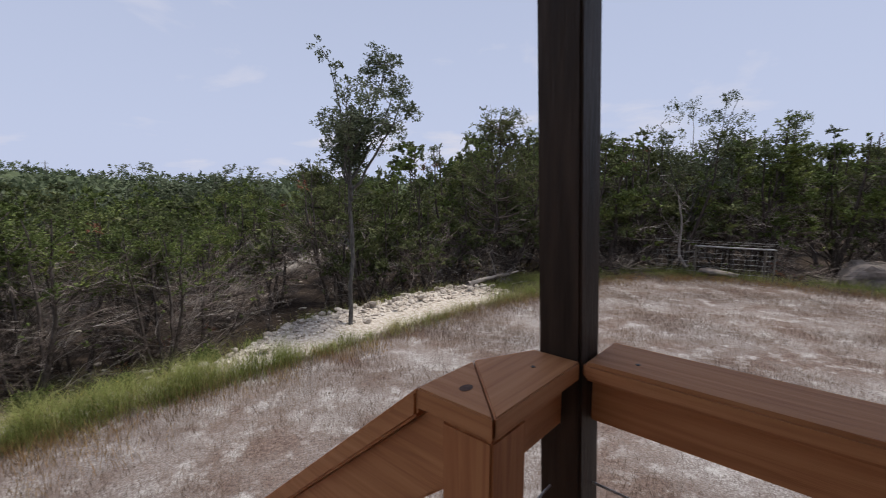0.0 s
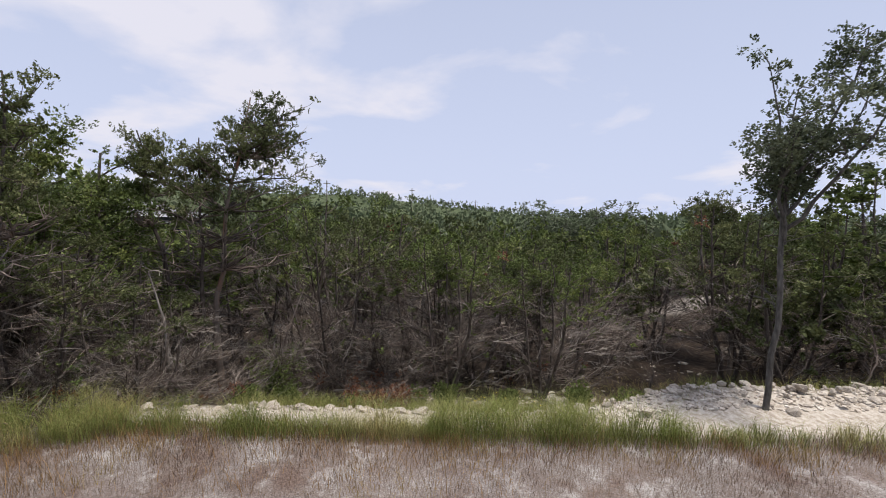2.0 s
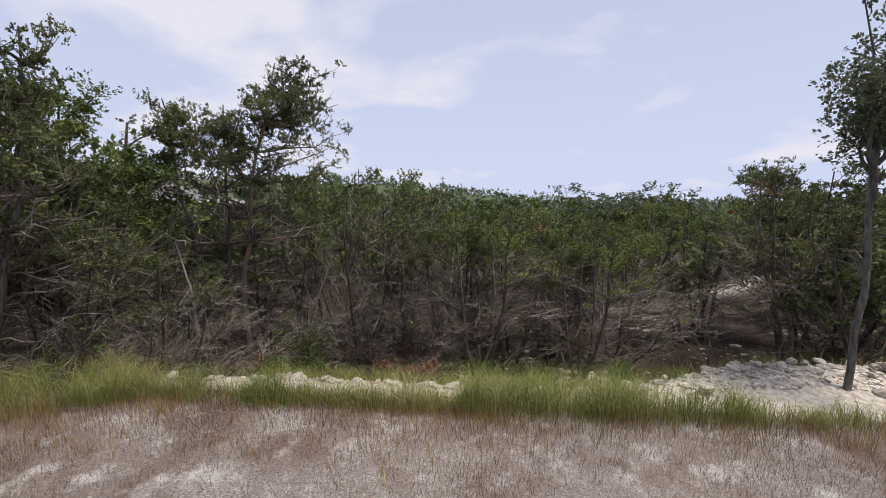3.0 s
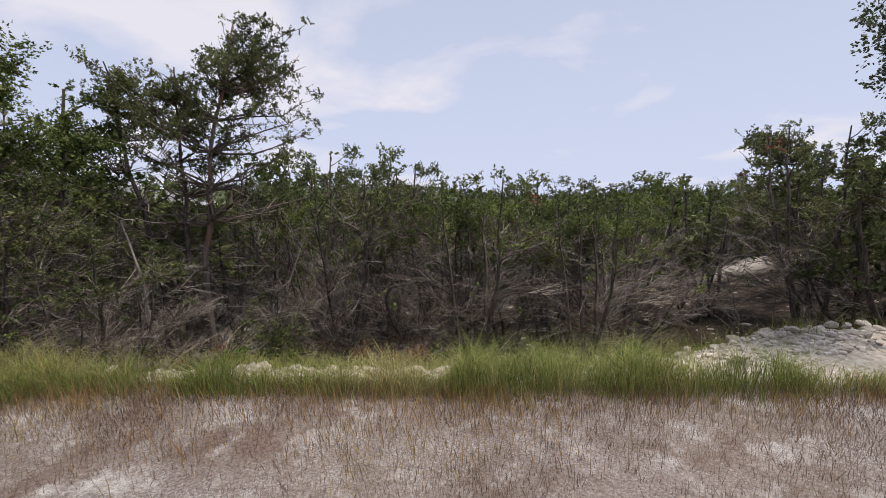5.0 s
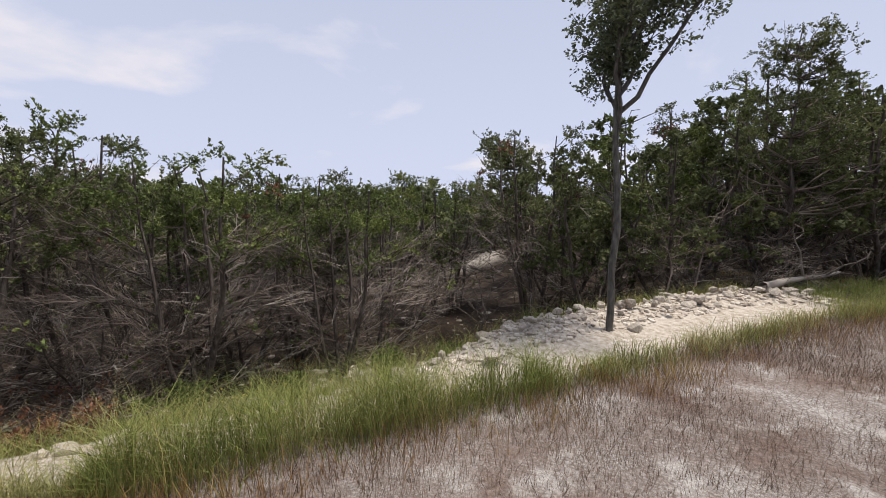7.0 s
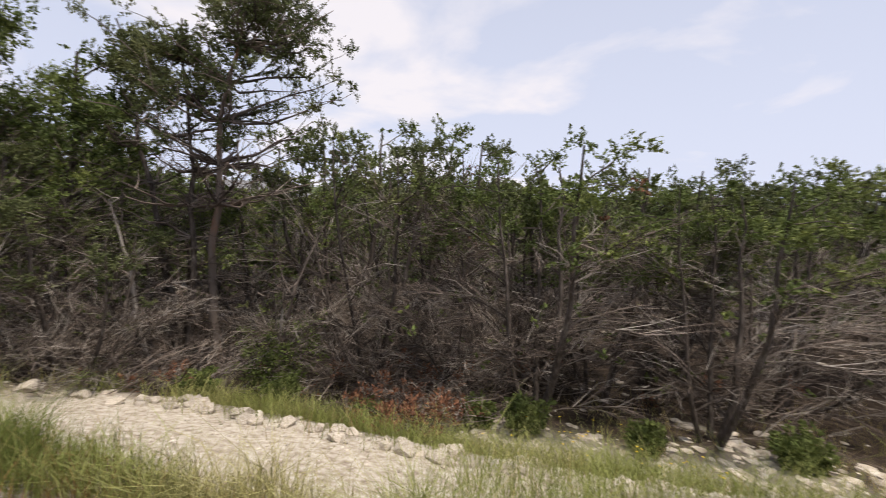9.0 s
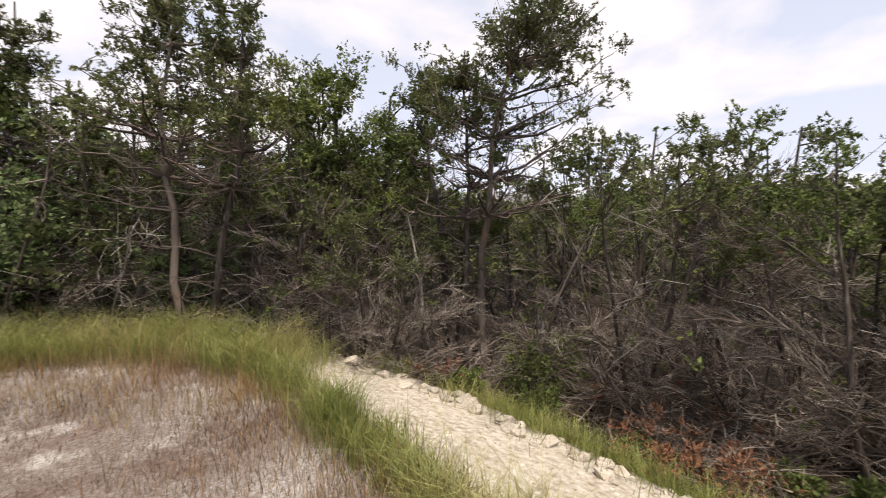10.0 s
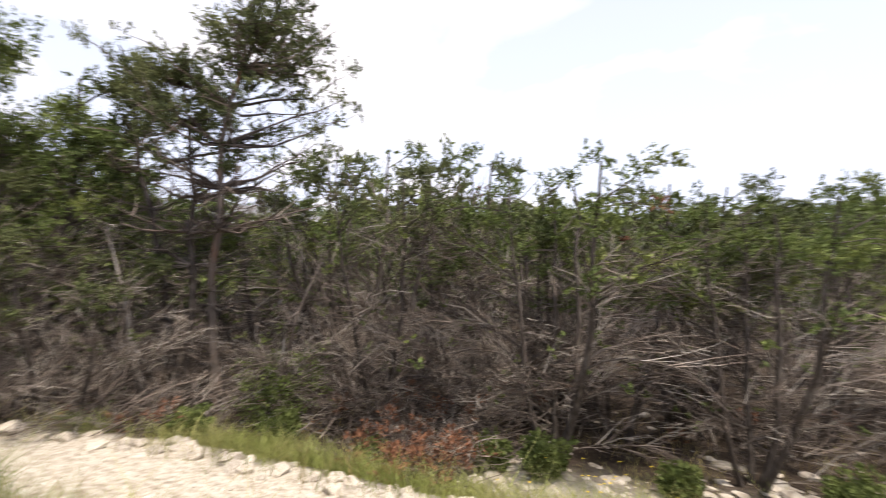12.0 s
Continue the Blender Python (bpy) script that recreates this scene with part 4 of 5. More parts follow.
far_woods()
FAR_OAK = oak(8, 6.4, 2.6, 2.3, leaf=0.12, dense=0.3)
for x, y, sc in ((-24.5, 38.0, 1.45), (-22.6, 37.5, 1.2), (-19.5, 39.5, 1.3), (-21.0, 41.0, 1.2), (-16.8, 38.0, 1.1), (-14.6, 38.5, 1.0)):
    plant("oak_tree", FAR_OAK, x, y, "grey-green live oak standing above the distant thicket", "tree", "distant oaks", turn=x * 37, scale=(sc * 1.5, sc * 1.5, sc))


# ---- rocks ----
def rock_mesh(seed, name="rock"):
    rng = np.random.default_rng(seed)
    bm = bmesh.new()
    bmesh.ops.create_icosphere(bm, subdivisions=1, radius=1)
    for _ in range(5):
        d = Vector(unit(rng, 1)[0])
        c = rng.uniform(0.45, 0.8)
        for v in bm.verts:
            t = v.co.dot(d)
            if t > c:
                v.co -= d * (t - c)
    for v in bm.verts:
        v.co *= 1 + rng.uniform(-0.12, 0.12)
    return finish(bm, name, LIMESTONE)


def along(run):
    k = int(np.clip(np.searchsorted(SEG, run) - 1, 0, len(SEG) - 2))
    d = (BORDER[k + 1] - BORDER[k]) / (SEG[k + 1] - SEG[k])
    return BORDER[k] + d * (run - SEG[k]), np.array([-d[1], d[0]])


def berm():
    rng = np.random.default_rng(9)
    rocks = [rock_mesh(100 + k) for k in range(9)]
    bank = holder("rock_berm", pose(0, 0, 0), "pale limestone rubble berm along the yard's edge", "rock berm", kind="structure")
    spare = Soup()
    base = [np.array([v.co[:] for v in m.vertices]) for m in rocks]
    tri = [np.array([p.vertices[:] for p in m.polygons]) for m in rocks]
    for k in range(5000):
        run = rng.uniform(S_LEFT - 0.3, S_RIGHT - 0.4)
        p, nrm = along(run)
        pile = smooth(SEG[9] + 0.6, SEG[10] + 0.3, run)
        big = k < 300
        if 300 <= k < 2500:
            run = rng.uniform(SEG[9], S_RIGHT - 0.4)
            p, nrm = along(run)
            pile = 1.0
        if big and pile < 0.5 and rng.random() < 0.6:
            run = rng.uniform(SEG[9] + 0.4, S_RIGHT - 0.6)
            p, nrm = along(run)
            pile = 1.0
        more = float(widen(run))
        off = (rng.normal(1.5, 0.10) if big else rng.uniform(0.3, 1.85)) + more
        if big and pile > 0.5:
            off = rng.normal(1.15, 0.28) + more * rng.uniform(0.5, 1.0)
        xy = p + nrm * off
        size = (0.032 + 0.075 * rng.random() ** 1.8) if big else 0.005 + 0.014 * rng.random() ** 2.5 + 0.042 * pile * rng.random() ** 2.2
        z = zat(*xy) if big else None
        sc = np.array([rng.uniform(0.8, 1.5), rng.uniform(0.8, 1.2), rng.uniform(0.5, 1.0)]) * size
        i = int(rng.integers(0, 9))
        turn = rng.uniform(0, 360)
        if big:
            ob = new("rock", rocks[i])
            ob.parent = bank
            ob.matrix_world = pose(xy[0], xy[1], z + sc[2] * 0.4 + (0.05 * pile if rng.random() < 0.4 else 0), rng.uniform(-20, 20), rng.uniform(-20, 20), turn) @ Matrix.Diagonal((*sc, 1))
        else:
            c, s_ = math.cos(radians(turn)), math.sin(radians(turn))
            v = base[i] * sc
            v = np.stack([v[:, 0] * c - v[:, 1] * s_, v[:, 0] * s_ + v[:, 1] * c, v[:, 2]], -1) + [xy[0], xy[1], 0]
            v[:, 2] += height(xy[:1], xy[1:])[0] + sc[2] * 0.3
            spare.add(v, tris=tri[i])
    # stones strewn over the woodland floor
    for k in range(1500):
        run = rng.normal(SEG[9] + 0.5, 2.0) if k % 2 else rng.uniform(S_LEFT - 3, S_RIGHT + 6)
        p, nrm = along(run)
        xy = p + nrm * (rng.uniform(1.6, 4.2) if k % 2 else 1.5 + 9 * rng.random() ** 1.6)
        size = 0.02 + 0.09 * rng.random() ** 3
        sc = np.array([rng.uniform(0.8, 1.7), rng.uniform(0.8, 1.3), rng.uniform(0.3, 0.6)]) * size
        i = int(rng.integers(0, 9))
        v = base[i] * sc + [xy[0], xy[1], height(xy[:1], xy[1:])[0] + sc[2] * 0.2]
        spare.add(v, tris=tri[i])
    tagged(new("rubble", spare.mesh("rubble", LIMESTONE_LOOSE)), "small broken limestone pieces strewn on berm and forest floor", "rubble", kind="stuff")


berm()


# ---- grasses ----
def blades(name, material, label, xy, h, w, lean, seed, curl=0.35, straight=False):
    """Upright bent blades rooted at xy."""
    rng = np.random.default_rng(seed)
    n = len(xy)
    z = height(xy[:, 0], xy[:, 1]) - 0.01
    root = np.column_stack([xy, z])
    a = rng.uniform(0, 2 * np.pi, n)
    d = np.column_stack([np.cos(a), np.sin(a), np.zeros(n)])
    b = rng.uniform(0, 2 * np.pi, n)
    s = np.column_stack([np.cos(b), np.sin(b), np.zeros(n)]) * (w * rng.uniform(0.6, 1.3, n))[:, None]
    ln = (lean * rng.uniform(0.2, 1.6, n) * h)[:, None]
    mid = root + [0, 0, 1] * (0.55 * h)[:, None] + d * ln * curl
    tip = root + [0, 0, 1] * (h * rng.uniform(0.85, 1.0, n))[:, None] + d * ln
    soup = Soup()
    if straight:
        soup.add(np.stack([root - s, root + s, tip], 1), tris=np.arange(3 * n))
    else:
        v = np.stack([root - s, root + s, mid + s * 0.75, mid - s * 0.75, tip], 1).reshape(-1, 3)
        k = np.arange(n) * 5
        soup.add(v, tris=np.stack([k + 3, k + 2, k + 4], -1), quads=np.stack([k, k + 1, k + 2, k + 3], -1))
    tagged(new(name, soup.mesh(name, material)), label, "grass", kind="stuff")


def strew(rng, n, lo, hi, r0, r1, clump=0.0):
    """Places between two distances from the yard's edge, along a stretch of it, optionally gathered in tufts."""
    run = rng.uniform(r0, r1, n)
    off = rng.uniform(lo, hi, n)
    if clump:
        m = max(1, int(n / 26))
        pick = rng.integers(0, m, n)
        run = rng.uniform(r0, r1, m)[pick] + rng.normal(size=n) * clump
        off = rng.uniform(lo, hi, m)[pick] + rng.normal(size=n) * clump
    k = np.clip(np.searchsorted(SEG, run) - 1, 0, len(SEG) - 2)
    d = np.diff(BORDER, axis=0)[k] / np.diff(SEG)[k][:, None]
    nrm = np.column_stack([-d[:, 1], d[:, 0]])
    return BORDER[k] + d * (run - SEG[k])[:, None] + nrm * off[:, None]


def field():
    rng = np.random.default_rng(3)
    # dry stalks over the gravel, thicker in patches and toward the edge
    n = 1050000
    xy = np.column_stack([rng.uniform(-7.5, 11, n), rng.uniform(-3, 13, n)])
    sd, _ = border(xy[:, 0], xy[:, 1])
    thick = 0.42 + 0.5 * ripple(xy[:, 0], xy[:, 1], 1.1) + 0.4 * ripple(xy[:, 1], xy[:, 0], 2.7) + 0.6 * np.exp(np.minimum(sd, 0) / 0.6)
    near = np.hypot(xy[:, 0] + 3, xy[:, 1] - 4) < 7.5
    keep = (sd < 0.15) & (rng.random(n) < np.clip(thick, 0.12, 1) * np.where(near, 1.0, 0.85))
    c, s_ = math.cos(radians(48.5)), math.sin(radians(48.5))
    lx = (xy[:, 0] - 0.239) * c + (xy[:, 1] - 0.731) * s_
    ly = -(xy[:, 0] - 0.239) * s_ + (xy[:, 1] - 0.731) * c
    keep &= ~((lx > -4.4) & (lx < 0.3) & (ly < 0.2)) & ~((lx > -1.3) & (lx < -0.1) & (ly < 2.4) & (ly > 0))
    xy, sd = xy[keep], sd[keep]
    tall = 0.06 + 0.09 * rng.random(len(xy)) ** 2 + 0.12 * np.exp(np.minimum(sd, 0) / 0.35) * rng.random(len(xy))
    pick = rng.random(len(xy)) < 0.72
    blades("dry_grass", DRY, "short reddish-brown dry stalks scattered over pale gravel", xy[pick], 0.85 * tall[pick], 0.0018, 0.35, 31, straight=True)
    blades("pale_stubble", STUBBLE, "bleached grey-tan stubble scattered over pale gravel", xy[~pick], 0.7 * tall[~pick], 0.0018, 0.7, 37, straight=True)
    a, b = SEG[0] + 5, SEG[-2]
    xy = strew(rng, 13000, -0.45, 0.10, a, b, 0.13)
    xy = np.concatenate([xy, strew(rng, 2500, -1.2, -0.2, S_LEFT - 3, SEG[8], 0.2)])
    blades("straw_grass", RUSSET, "russet and straw-coloured grass at the yard's edge", xy, rng.uniform(0.08, 0.26, len(xy)), 0.0022, 0.45, 32)
    # green fringe, tallest where the berm ends
    xy = np.concatenate([strew(rng, 6000, -0.14, 0.14, S_LEFT - 0.4, SEG[6] + 0.6, 0.08), strew(rng, 2500, -0.08, 0.18, SEG[6] + 0.6, SEG[7] + 0.4, 0.07), strew(rng, 4600, -0.10, 0.20, SEG[7] + 0.3, SEG[9] + 0.9, 0.10), strew(rng, 5500, -0.08, 0.26, SEG[9] + 0.6, S_RIGHT, 0.08), strew(rng, 1000, 0.9, 1.5, SEG[7] + 0.5, SEG[9], 0.10), strew(rng, 17000, -0.1, 1.1, SEG[2] - 2.5, S_LEFT + 0.1, 0.14), strew(rng, 13000, 0.0, 1.6, S_RIGHT - 1.0, SEG[-3], 0.16),
                         strew(rng, 1300, 0.1, 0.9, SEG[7] + 0.6, SEG[9] + 0.2, 0.16)])
    sd, run = border(xy[:, 0], xy[:, 1])
    tall = rng.uniform(0.12, 0.40, len(xy)) * np.where(run < S_LEFT, 1.35, np.where(run > SEG[9] + 0.9, 0.8, np.where(run > SEG[7] + 0.4, 1.35, 1.0)))
    tall *= 0.9 + 0.45 * ripple(xy[:, 0], xy[:, 1], 4.3) + 0.25 * ripple(xy[:, 1], xy[:, 0], 9.0)
    keep = (tall > 0.07) & (rng.random(len(xy)) < 0.95 + 0.5 * ripple(xy[:, 0], xy[:, 1], 3.1))
    xy, tall = xy[keep], np.minimum(tall[keep], 0.55)
    blades("green_grass", GRASS, "tall fresh green grass fringe between gravel and rocks", xy, tall, 0.0022, 0.75, 33, 0.2)
    xy = strew(rng, 21000, 1.65, 2.9, S_LEFT - 1, S_RIGHT + 2, 0.18)
    blades("weeds", GRASS, "loose green weeds on the bank below the rocks", xy, rng.uniform(0.10, 0.32, len(xy)), 0.0026, 0.7, 34)
    xy = strew(rng, 6000, 1.4, 6, S_LEFT - 1, S_RIGHT + 4, 0.2)
    blades("straw_weeds", STRAW, "thin pale dry weeds on the woodland floor", xy, rng.uniform(0.08, 0.3, len(xy)), 0.0025, 0.8, 35)
    xy = np.concatenate([strew(rng, 4000, -0.15, 0.9, SEG[2] - 2.5, S_LEFT + 0.1, 0.12), strew(rng, 900, -0.15, 0.25, S_LEFT, SEG[9], 0.10)])
    blades("seeding_grass", STRAW, "pale straw seed stalks among the green grass fringe", xy, rng.uniform(0.2, 0.5, len(xy)), 0.0018, 0.7, 38, 0.2)
    # tufts round the porch post
    m = 1700
    xy = np.column_stack([rng.normal(0.75, 0.35, m), rng.normal(1.25, 0.3, m)])
    blades("porch_tufts", STRAW, "long pale grass tufts beside the porch", xy, rng.uniform(0.2, 0.5, m), 0.003, 0.5, 36)


field()


# ---- dead wood ----
def snag(name, pts, r, label, branches, seed, category="dead tree", material=None):
    """A bare dead stem along a few joints, with stubs and side twigs."""
    rng = np.random.default_rng(seed)
    pts = np.asarray(pts, float)
    t = np.linspace(0, len(pts) - 1, 14)
    k = np.minimum(t.astype(int), len(pts) - 2)
    p = pts[k] + (pts[k + 1] - pts[k]) * (t - k)[:, None] + np.cumsum(rng.normal(size=(14, 3)), axis=0) * 0.008
    x, y = p[0, 0], p[0, 1]
    z = zat(x, y)
    p = p - [x, y, 0]
    s, w = Soup(), Soup()
    tube(s, p, np.linspace(r, r * 0.3, 14), 7)
    for _ in range(branches):
        o = p[rng.integers(3, 14)]
        d = unit(rng, 1)[0] + [0, 0, 0.35]
        q = bend(rng, o, o + d * rng.uniform(0.2, 0.8), 5, 0.03)
        tube(w, q, np.linspace(r * 0.3, 0.003, 5), 4)
        for _ in range(3):
            a = q[rng.integers(1, 5)]
            tube(w, bend(rng, a, a + unit(rng, 1)[0] * 0.22, 3, 0.015), [0.005, 0.004, 0.002], 3)
    ob = holder(name, pose(x, y, z), label, category)
    part("stem", s.mesh("stem", material or DEAD_PALE, True), ob)
    if branches:
        part("twig_mass", w.mesh("twig_mass", material or DEAD_PALE), ob)
    return ob


snag("dead_snag", [(-9.6, 2.9, -0.1), (-9.75, 2.6, 0.9), (-9.7, 2.55, 1.7), (-9.8, 2.35, 2.6)], 0.04, "bleached pale leaning dead stem among cedars", 7, 61)
snag("dead_snag", [(-9.2, 4.15, -0.1), (-9.0, 4.35, 0.7), (-8.8, 4.5, 1.5), (-8.9, 4.9, 2.3)], 0.028, "grey forked dead juniper with bare crooked branches", 16, 62, "dead tree", DEAD)
snag("dead_snag", [(-9.35, 3.95, -0.1), (-9.25, 4.2, 0.5), (-9.3, 4.3, 1.1)], 0.05, "short pale broken dead stump in the thicket", 3, 63)
snag("dead_snag", [(-8.2, -1.4, -0.1), (-8.0, -1.0, 0.7), (-7.9, -0.7, 1.5)], 0.018, "bleached bare branching shrub behind tall grass", 14, 64)
snag("dead_snag", [(-7.9, -2.6, -0.1), (-7.7, -2.1, 0.9), (-7.8, -1.7, 2.1), (-7.7, -1.5, 3.2)], 0.022, "bare grey dead sapling behind tall grass", 18, 65, "dead tree", DEAD)
snag("dead_snag", [(-0.4, 10.6, -0.1), (-0.2, 10.8, 0.8), (0.1, 10.9, 1.6)], 0.018, "grey bare dead shrub behind the rock berm", 20, 66, "dead shrub", DEAD)
snag("dead_snag", [(-0.9, 10.0, -0.1), (-0.7, 10.3, 0.6), (-0.9, 10.6, 1.3)], 0.016, "grey bare dead shrub with crooked twigs", 18, 67, "dead shrub", DEAD)
snag("dead_snag", [(7.4, 12.9, -0.1), (7.0, 13.0, 0.6), (7.1, 13.1, 1.6), (7.0, 13.2, 2.3)], 0.05, "pale forked dead stem behind the pipe fence", 10, 68)
snag("dead_snag", [(3.0, 11.7, -0.1), (3.0, 11.7, 0.9), (3.05, 11.7, 1.5)], 0.05, "thin bare grey stump at the yard's far edge", 2, 69)
snag("fallen_log", [(0.6, 10.55, 0.1), (1.2, 11.1, 0.12), (2.0, 11.6, 0.2)], 0.07, "bleached fallen tree limb lying behind the rocks", 5, 70, "log")
snag("fallen_log", [(-8.4, 5.2, 0.15), (-7.9, 5.6, 0.2), (-7.2, 5.8, 0.1)], 0.04, "grey fallen branch lying at the thicket's edge", 6, 71, "log")
snag("fallen_log", [(-9.0, 1.2, 0.1), (-8.6, 2.0, 0.2), (-8.4, 2.9, 0.12)], 0.03, "grey fallen branch on the shaded woodland floor", 4, 73, "log")
snag("sapling", [(-3.15, 7.55, -0.05), (-3.1, 7.6, 0.35), (-3.2, 7.65, 0.75)], 0.018, "small dark leafless sapling beside the rock pile", 12, 74, "sapling", BARK)


def brush_pile(x, y, size, seed, rust, label):
    """Cut or fallen limbs heaped on the ground, with some dead foliage."""
    rng = np.random.default_rng(seed)
    s, f = Soup(), Soup()
    for k in range(170):
        a = rng.uniform(0, 6.28)
        o = np.array([rng.normal() * size * 0.35, rng.normal() * size * 0.35, rng.uniform(0.0, 0.25)])
        ln = size * rng.uniform(0.3, 0.9)
        e = o + np.array([np.cos(a), np.sin(a), rng.uniform(0.0, 0.6)]) * ln
        q = bend(rng, o, e, 5, 0.03)
        tube(s, q, np.linspace(rng.uniform(0.004, 0.014), 0.002, 5), 3)
        n = 5
        w = q[rng.integers(1, 5, n)]
        spikes(s, w, w + unit(rng, n) * 0.2, 0.003)
    for k in range(rust):
        c = np.array([rng.normal() * size * 0.4, rng.normal() * size * 0.4, rng.uniform(0.1, 0.5)])
        spray(f, rng, c, 0.16, 90, 0.05, 0.012)
    ob = holder("brush_pile", pose(x, y, zat(x, y)), label, "brush pile", "brush piles")
    part("dead_brush", s.mesh("dead_brush", DEAD), ob)
    if rust:
        part("dead_foliage", f.mesh("dead_foliage", NEEDLES_BROWN), ob, "rust-brown dead needles")


for x, y, size, seed, rust in ((-7.1, 5.35, 0.9, 81, 30), (-8.1, 5.9, 1.1, 82, 10), (-8.1, 6.6, 1.0, 83, 4), (-8.6, 2.6, 1.1, 84, 5), (-6.4, 10.0, 1.0, 85, 3), (-9.1, 4.9, 1.2, 86, 4),
                               (-8.9, 0.9, 1.1, 87, 3), (-8.6, -1.0, 1.1, 88, 2), (-0.2, 11.3, 1.1, 89, 2), (-8.1, -2.4, 1.1, 90, 2), (-8.3, 8.2, 1.1, 91, 3), (9.8, 12.2, 1.2, 92, 4), (5.0, 13.2, 1.2, 93, 0)):
    brush_pile(x, y, size, seed, rust, "heap of dead juniper limbs with rust-brown needles" if rust > 8 else "tangled grey dead branches heaped on the ground")


def shrub(x, y, size, seed, material, label):
    rng = np.random.default_rng(seed)
    s, f = Soup(), Soup()
    big = size > 1.5
    for k in range(64 if big else 26):
        a = rng.uniform(0, 6.28)
        e = np.array([np.cos(a) * 0.45, np.sin(a) * 0.45, rng.uniform(0.4, 1.0)]) * size * rng.uniform(0.6, 1)
        q = bend(rng, (0, 0, -0.05), e, 5, 0.02)
        tube(s, q, np.linspace(0.008, 0.002, 5), 3)
        for c in (q[-1], q[3], q[2]):
            spray(f, rng, c, 0.08 * size if big else 0.13 * size + 0.05, 38 if big else 45, 0.07 if big else 0.045, 0.02 if big else 0.014, True, 0.4)
    ob = holder("shrub", pose(x, y, zat(x, y)), label, "shrub", "shrubs")
    part("stem", s.mesh("stem", BARK), ob)
    part("crown", f.mesh("crown", material), ob)


for x, y, size, seed in ((-6.6, 6.6, 0.45, 1), (-7.4, 5.0, 0.3, 2), (-7.0, 6.2, 0.3, 3), (-9.0, 4.3, 1.3, 4), (-4.8, 8.5, 0.4, 5), (-5.8, 7.6, 0.35, 6), (-8.4, 4.2, 0.4, 7), (-8.0, 3.3, 0.35, 8), (-3.9, 8.7, 0.5, 9), (-1.9, 10.2, 0.6, 10)):
    shrub(x, y, size, 200 + seed, LITTER_LEAF, "low fresh green shrub at the edge of the thicket")
for x, y, size, seed in ((-8.4, -3.6, 3.2, 1), (-9.2, -2.9, 3.6, 2), (-7.8, -4.6, 3.4, 3), (-9.4, -1.2, 2.6, 4), (-7.5, -3.1, 3.5, 5)):
    shrub(x, y, size, 230 + seed, BROAD_LEAF, "bushy pale green broadleaf tree behind tall grass")


def flowers():
    rng = np.random.default_rng(4)
    s, f = Soup(), Soup()
    for k in range(34):
        c = rng.integers(0, 3)
        x, y = ((-5.7, 6.3), (-5.2, 7.0), (-6.0, 6.7))[c]
        x, y = x + rng.normal() * 0.28, y + rng.normal() * 0.28
        z = zat(x, y)
        top = np.array([x + rng.normal() * 0.03, y + rng.normal() * 0.03, z + rng.uniform(0.15, 0.32)])
        tube(s, [(x, y, z - 0.02), (x, y, z + 0.1), top], [0.002, 0.0018, 0.0015], 3)
        for a in np.arange(6) * 1.047:
            d = np.array([np.cos(a), np.sin(a), 0.25]) * 0.012
            w = np.array([-np.sin(a), np.cos(a), 0]) * 0.006
            f.add([top, top + d * 0.6 + w, top + d, top + d * 0.6 - w], quads=[(0, 1, 2, 3)])
    ob = holder("wildflowers", pose(0, 0, 0), "small yellow wildflowers among green weeds", "flowers", kind="stuff")
    part("stalks", s.mesh("stalks", GRASS), ob)["kind"] = "stuff"
    part("petals", f.mesh("petals", FLOWER), ob, "yellow petals")["kind"] = "stuff"


flowers()


# ---- fence, boulders, house, poles ----
def fence():
    a, b = np.array([7.35, 12.75]), np.array([9.0, 11.75])
    ob = holder("pipe_fence", pose(0, 0, 0), "rusty wire panel fence with a pale metal top pipe", "fence")
    s = Soup()
    tube(s, [(*a, 0.86), (*(0.5 * (a + b)), 0.855), (*b, 0.86)], [0.024] * 3, 8)
    part("top_pipe", s.mesh("top_pipe", GALV, True), ob, "pale galvanised top pipe")
    for f in (0.02, 0.88, 0.99):
        p = a + (b - a) * f
        s = Soup()
        tube(s, [(*p, -0.3), (*p, 0.4), (*p, 0.9)], [0.022] * 3, 6)
        part("post", s.mesh("post", POLE), ob)
    c = a + (a - b) * 0.55
    for z in (0.12, 0.26, 0.4, 0.54, 0.68, 0.95, 1.02):
        s = Soup()
        tube(s, [(*c, z), (*(0.5 * (c + b)), z - 0.01), (*b, z)], [0.004] * 3, 4)
        part("wire", s.mesh("wire", GALV), ob)
    for f in np.linspace(-0.5, 1, 22):
        p = a + (b - a) * f
        s = Soup()
        tube(s, [(*p, 0.0), (*p, 0.4), (*p, 0.84)], [0.003] * 3, 4)
        part("wire", s.mesh("wire", GALV), ob)


fence()


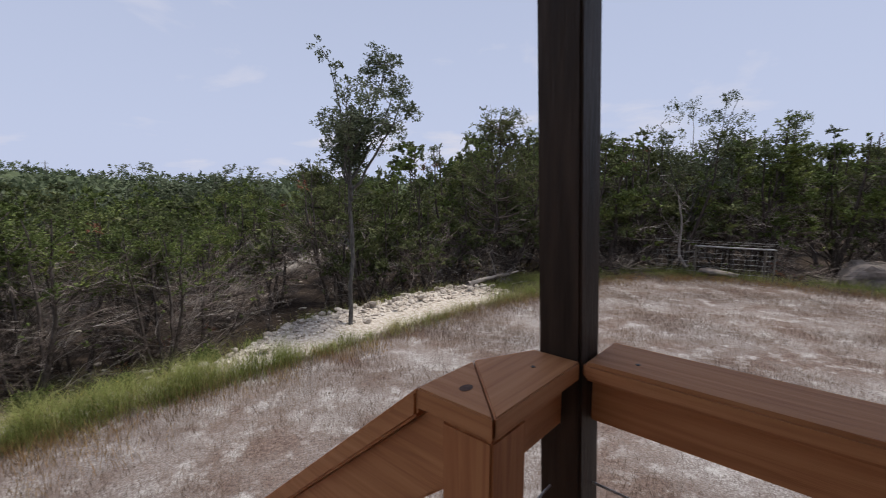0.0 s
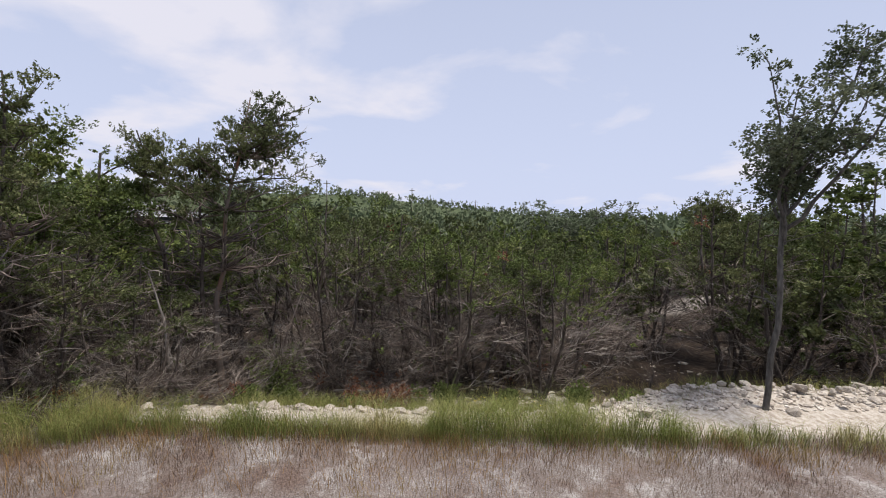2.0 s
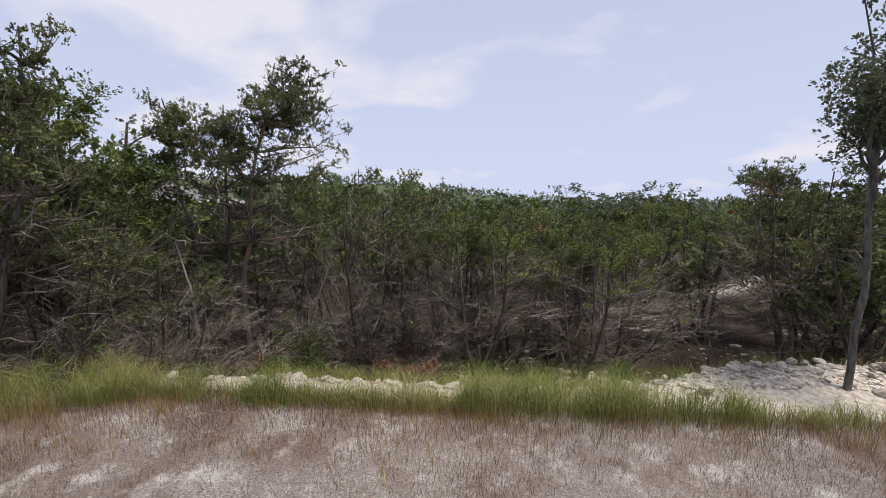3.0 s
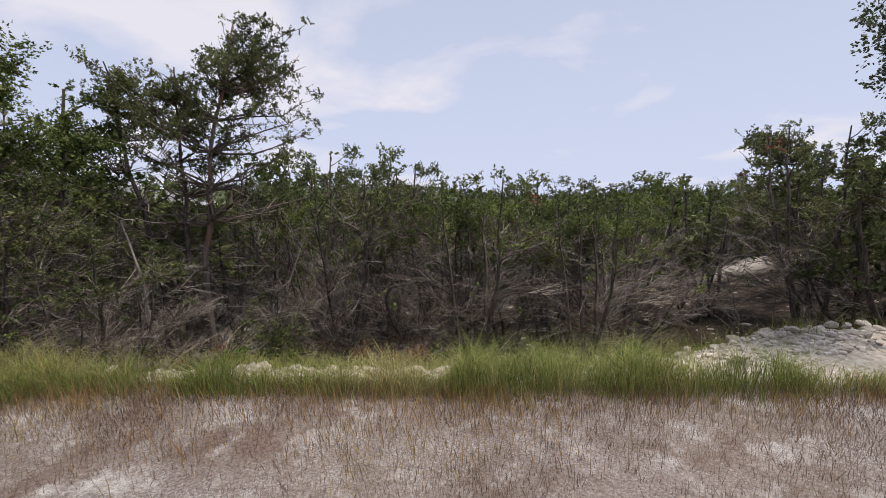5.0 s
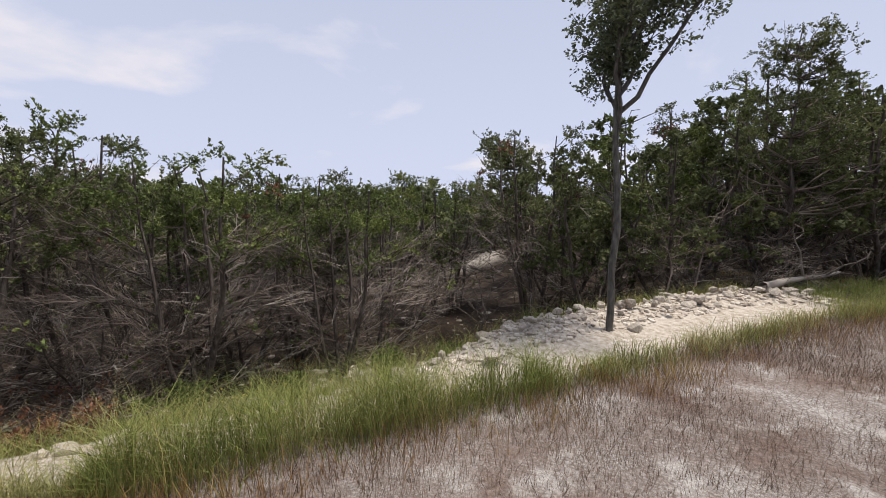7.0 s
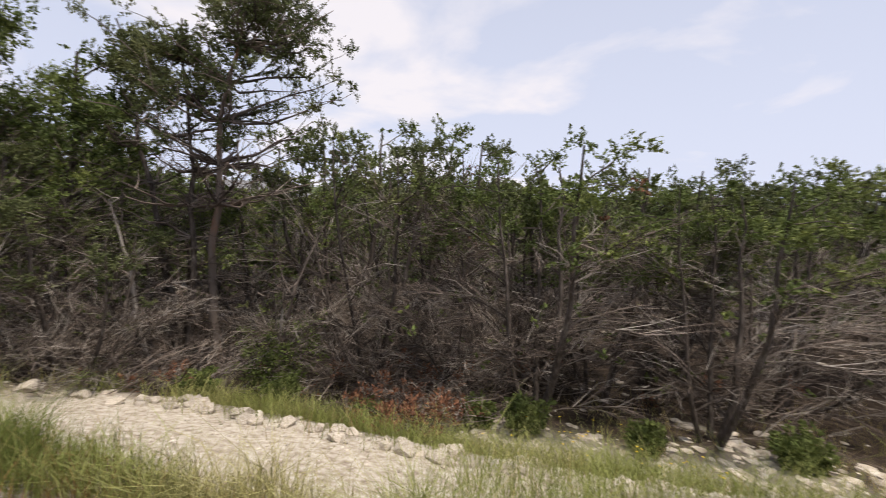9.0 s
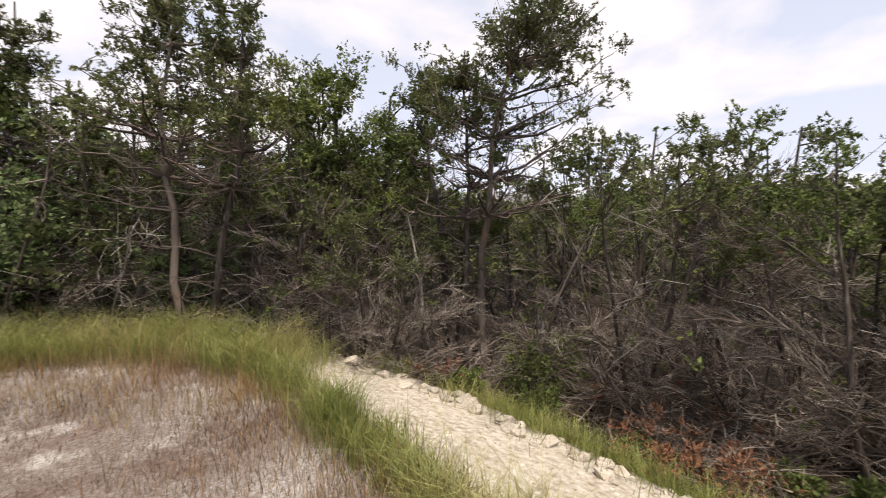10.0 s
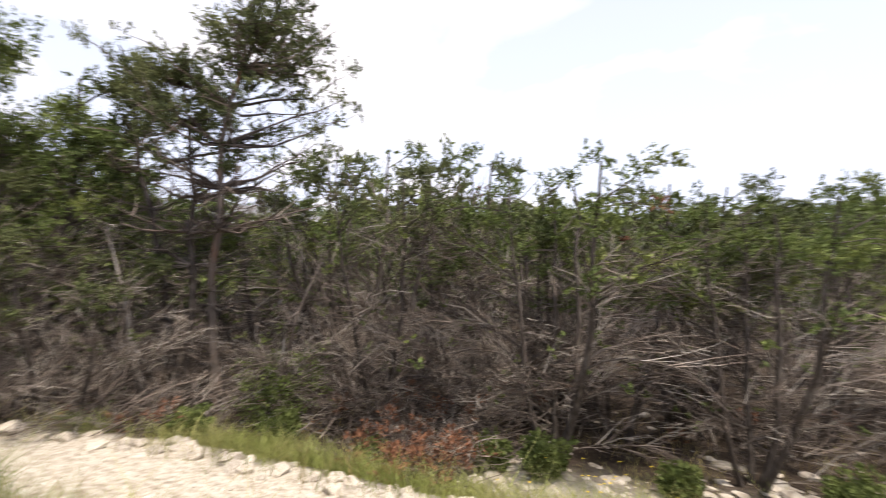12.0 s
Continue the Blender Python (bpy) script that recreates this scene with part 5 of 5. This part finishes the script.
def boulder(x, y, sx, sy, sz, seed, label):
    rng = np.random.default_rng(seed)
    bm = bmesh.new()
    bmesh.ops.create_icosphere(bm, subdivisions=4, radius=1)
    for _ in range(9):
        d = Vector(unit(rng, 1)[0])
        c = rng.uniform(0.5, 0.85)
        for v in bm.verts:
            t = v.co.dot(d)
            if t > c:
                v.co -= d * (t - c) * 0.9
    for v in bm.verts:
        v.co += v.co.normalized() * (0.10 * noise.noise(v.co * 2.3 + Vector((seed, 0, 0))) + 0.04 * noise.noise(v.co * 7))
        v.co.z += 0.03 * math.sin(v.co.z * 16)
        v.co = Vector((v.co.x * sx, v.co.y * sy, v.co.z * sz))
    ob = new("boulder", finish(bm, "boulder", BOULDER))
    ob.matrix_world = pose(x, y, zat(x, y) + sz * 0.45, 4, -5, seed * 40)
    tagged(ob, label, "boulder", "boulders")


boulder(11.6, 12.0, 1.0, 0.8, 0.6, 1, "large weathered pinkish limestone boulder under the trees")
boulder(12.9, 11.2, 0.9, 0.7, 0.45, 2, "flat weathered limestone ledge under the trees")
boulder(10.6, 12.4, 0.5, 0.4, 0.22, 3, "low grey limestone slab beside the fence")
boulder(8.1, 12.6, 0.6, 0.4, 0.14, 4, "low grey limestone slab behind the fence")
for k, (x, y, sx) in enumerate(((0.85, 1.75, 0.14), (1.15, 1.55, 0.10), (0.7, 2.05, 0.08), (1.35, 1.9, 0.12))):
    boulder(x, y, sx, sx * 0.8, sx * 0.5, 10 + k, "small reddish stone lying beside the porch")


def far_house():
    m = pose(-41.0, 5.4, -0.2, 0, 0, 96)
    base = zat(-41, 5.4) - 1.6
    ob = holder("house", m, "grey-roofed house with slate siding beyond the trees", "house")
    part("wall", finish(box(-5, 5, -4, 4, base, 2.75, 0), "wall", DARK_SIDING), ob)
    bm = bmesh.new()
    e = [bm.verts.new(v) for v in ((-5.5, -4.5, 2.78), (5.5, -4.5, 2.78), (5.5, 4.5, 2.78), (-5.5, 4.5, 2.78))]
    r = [bm.verts.new(v) for v in ((-1.6, 0, 4.1), (1.6, 0, 4.1))]
    for f in ((e[0], e[1], r[1], r[0]), (e[1], e[2], r[1]), (e[2], e[3], r[0], r[1]), (e[3], e[0], r[0]), (e[3], e[2], e[1], e[0])):
        bm.faces.new(f)
    bmesh.ops.recalc_face_normals(bm, faces=bm.faces)
    part("roof", finish(bm, "roof", ROOF), ob)
    for x0, x1, y0, y1 in ((-5.52, 5.52, -4.52, -4.5), (-5.52, 5.52, 4.5, 4.52), (-5.52, -5.5, -4.5, 4.5), (5.5, 5.52, -4.5, 4.5)):
        part("fascia", finish(box(x0, x1, y0, y1, 2.58, 2.80, 0), "fascia", WHITE), ob)
    for side in (-1, 1):
        for x in (-3.6, -0.2, 3.2):
            y = 4.0 * side
            w = part("window", finish(box(x - 0.55, x + 0.55, min(y, y + 0.06 * side), max(y, y + 0.06 * side), 1.15, 2.25, 0), "window", WHITE), ob)
            part("pane", finish(box(x - 0.43, x + 0.43, min(y + 0.061 * side, y + 0.07 * side), max(y + 0.061 * side, y + 0.07 * side), 1.27, 2.13, 0), "pane", GLASS), w)


far_house()


def power_pole(bearing, r, top):
    a = radians(bearing)
    x, y = -math.sin(a) * r, math.cos(a) * r
    z = zat(x, y)
    ob = holder("power_pole", pose(x, y, z, 0, 0, bearing), "distant wooden power pole above the woods", "power pole", "power poles")
    s = Soup()
    tube(s, [(0, 0, -0.5), (0, 0, (top - z) * 0.5), (0, 0, top - z)], [0.2, 0.17, 0.14], 7)
    part("pole", s.mesh("pole", POLE), ob)
    part("crossarm", finish(box(-1.1, 1.1, 0.16, 0.3, top - z - 1.0, top - z - 0.8, 0), "crossarm", POLE), ob)


for bearing, r, top in ((60.4, 150, 14.5), (49.8, 190, 15.5), (41.6, 240, 13.0), (26.0, 200, 9.5)):
    power_pole(bearing, r, top)
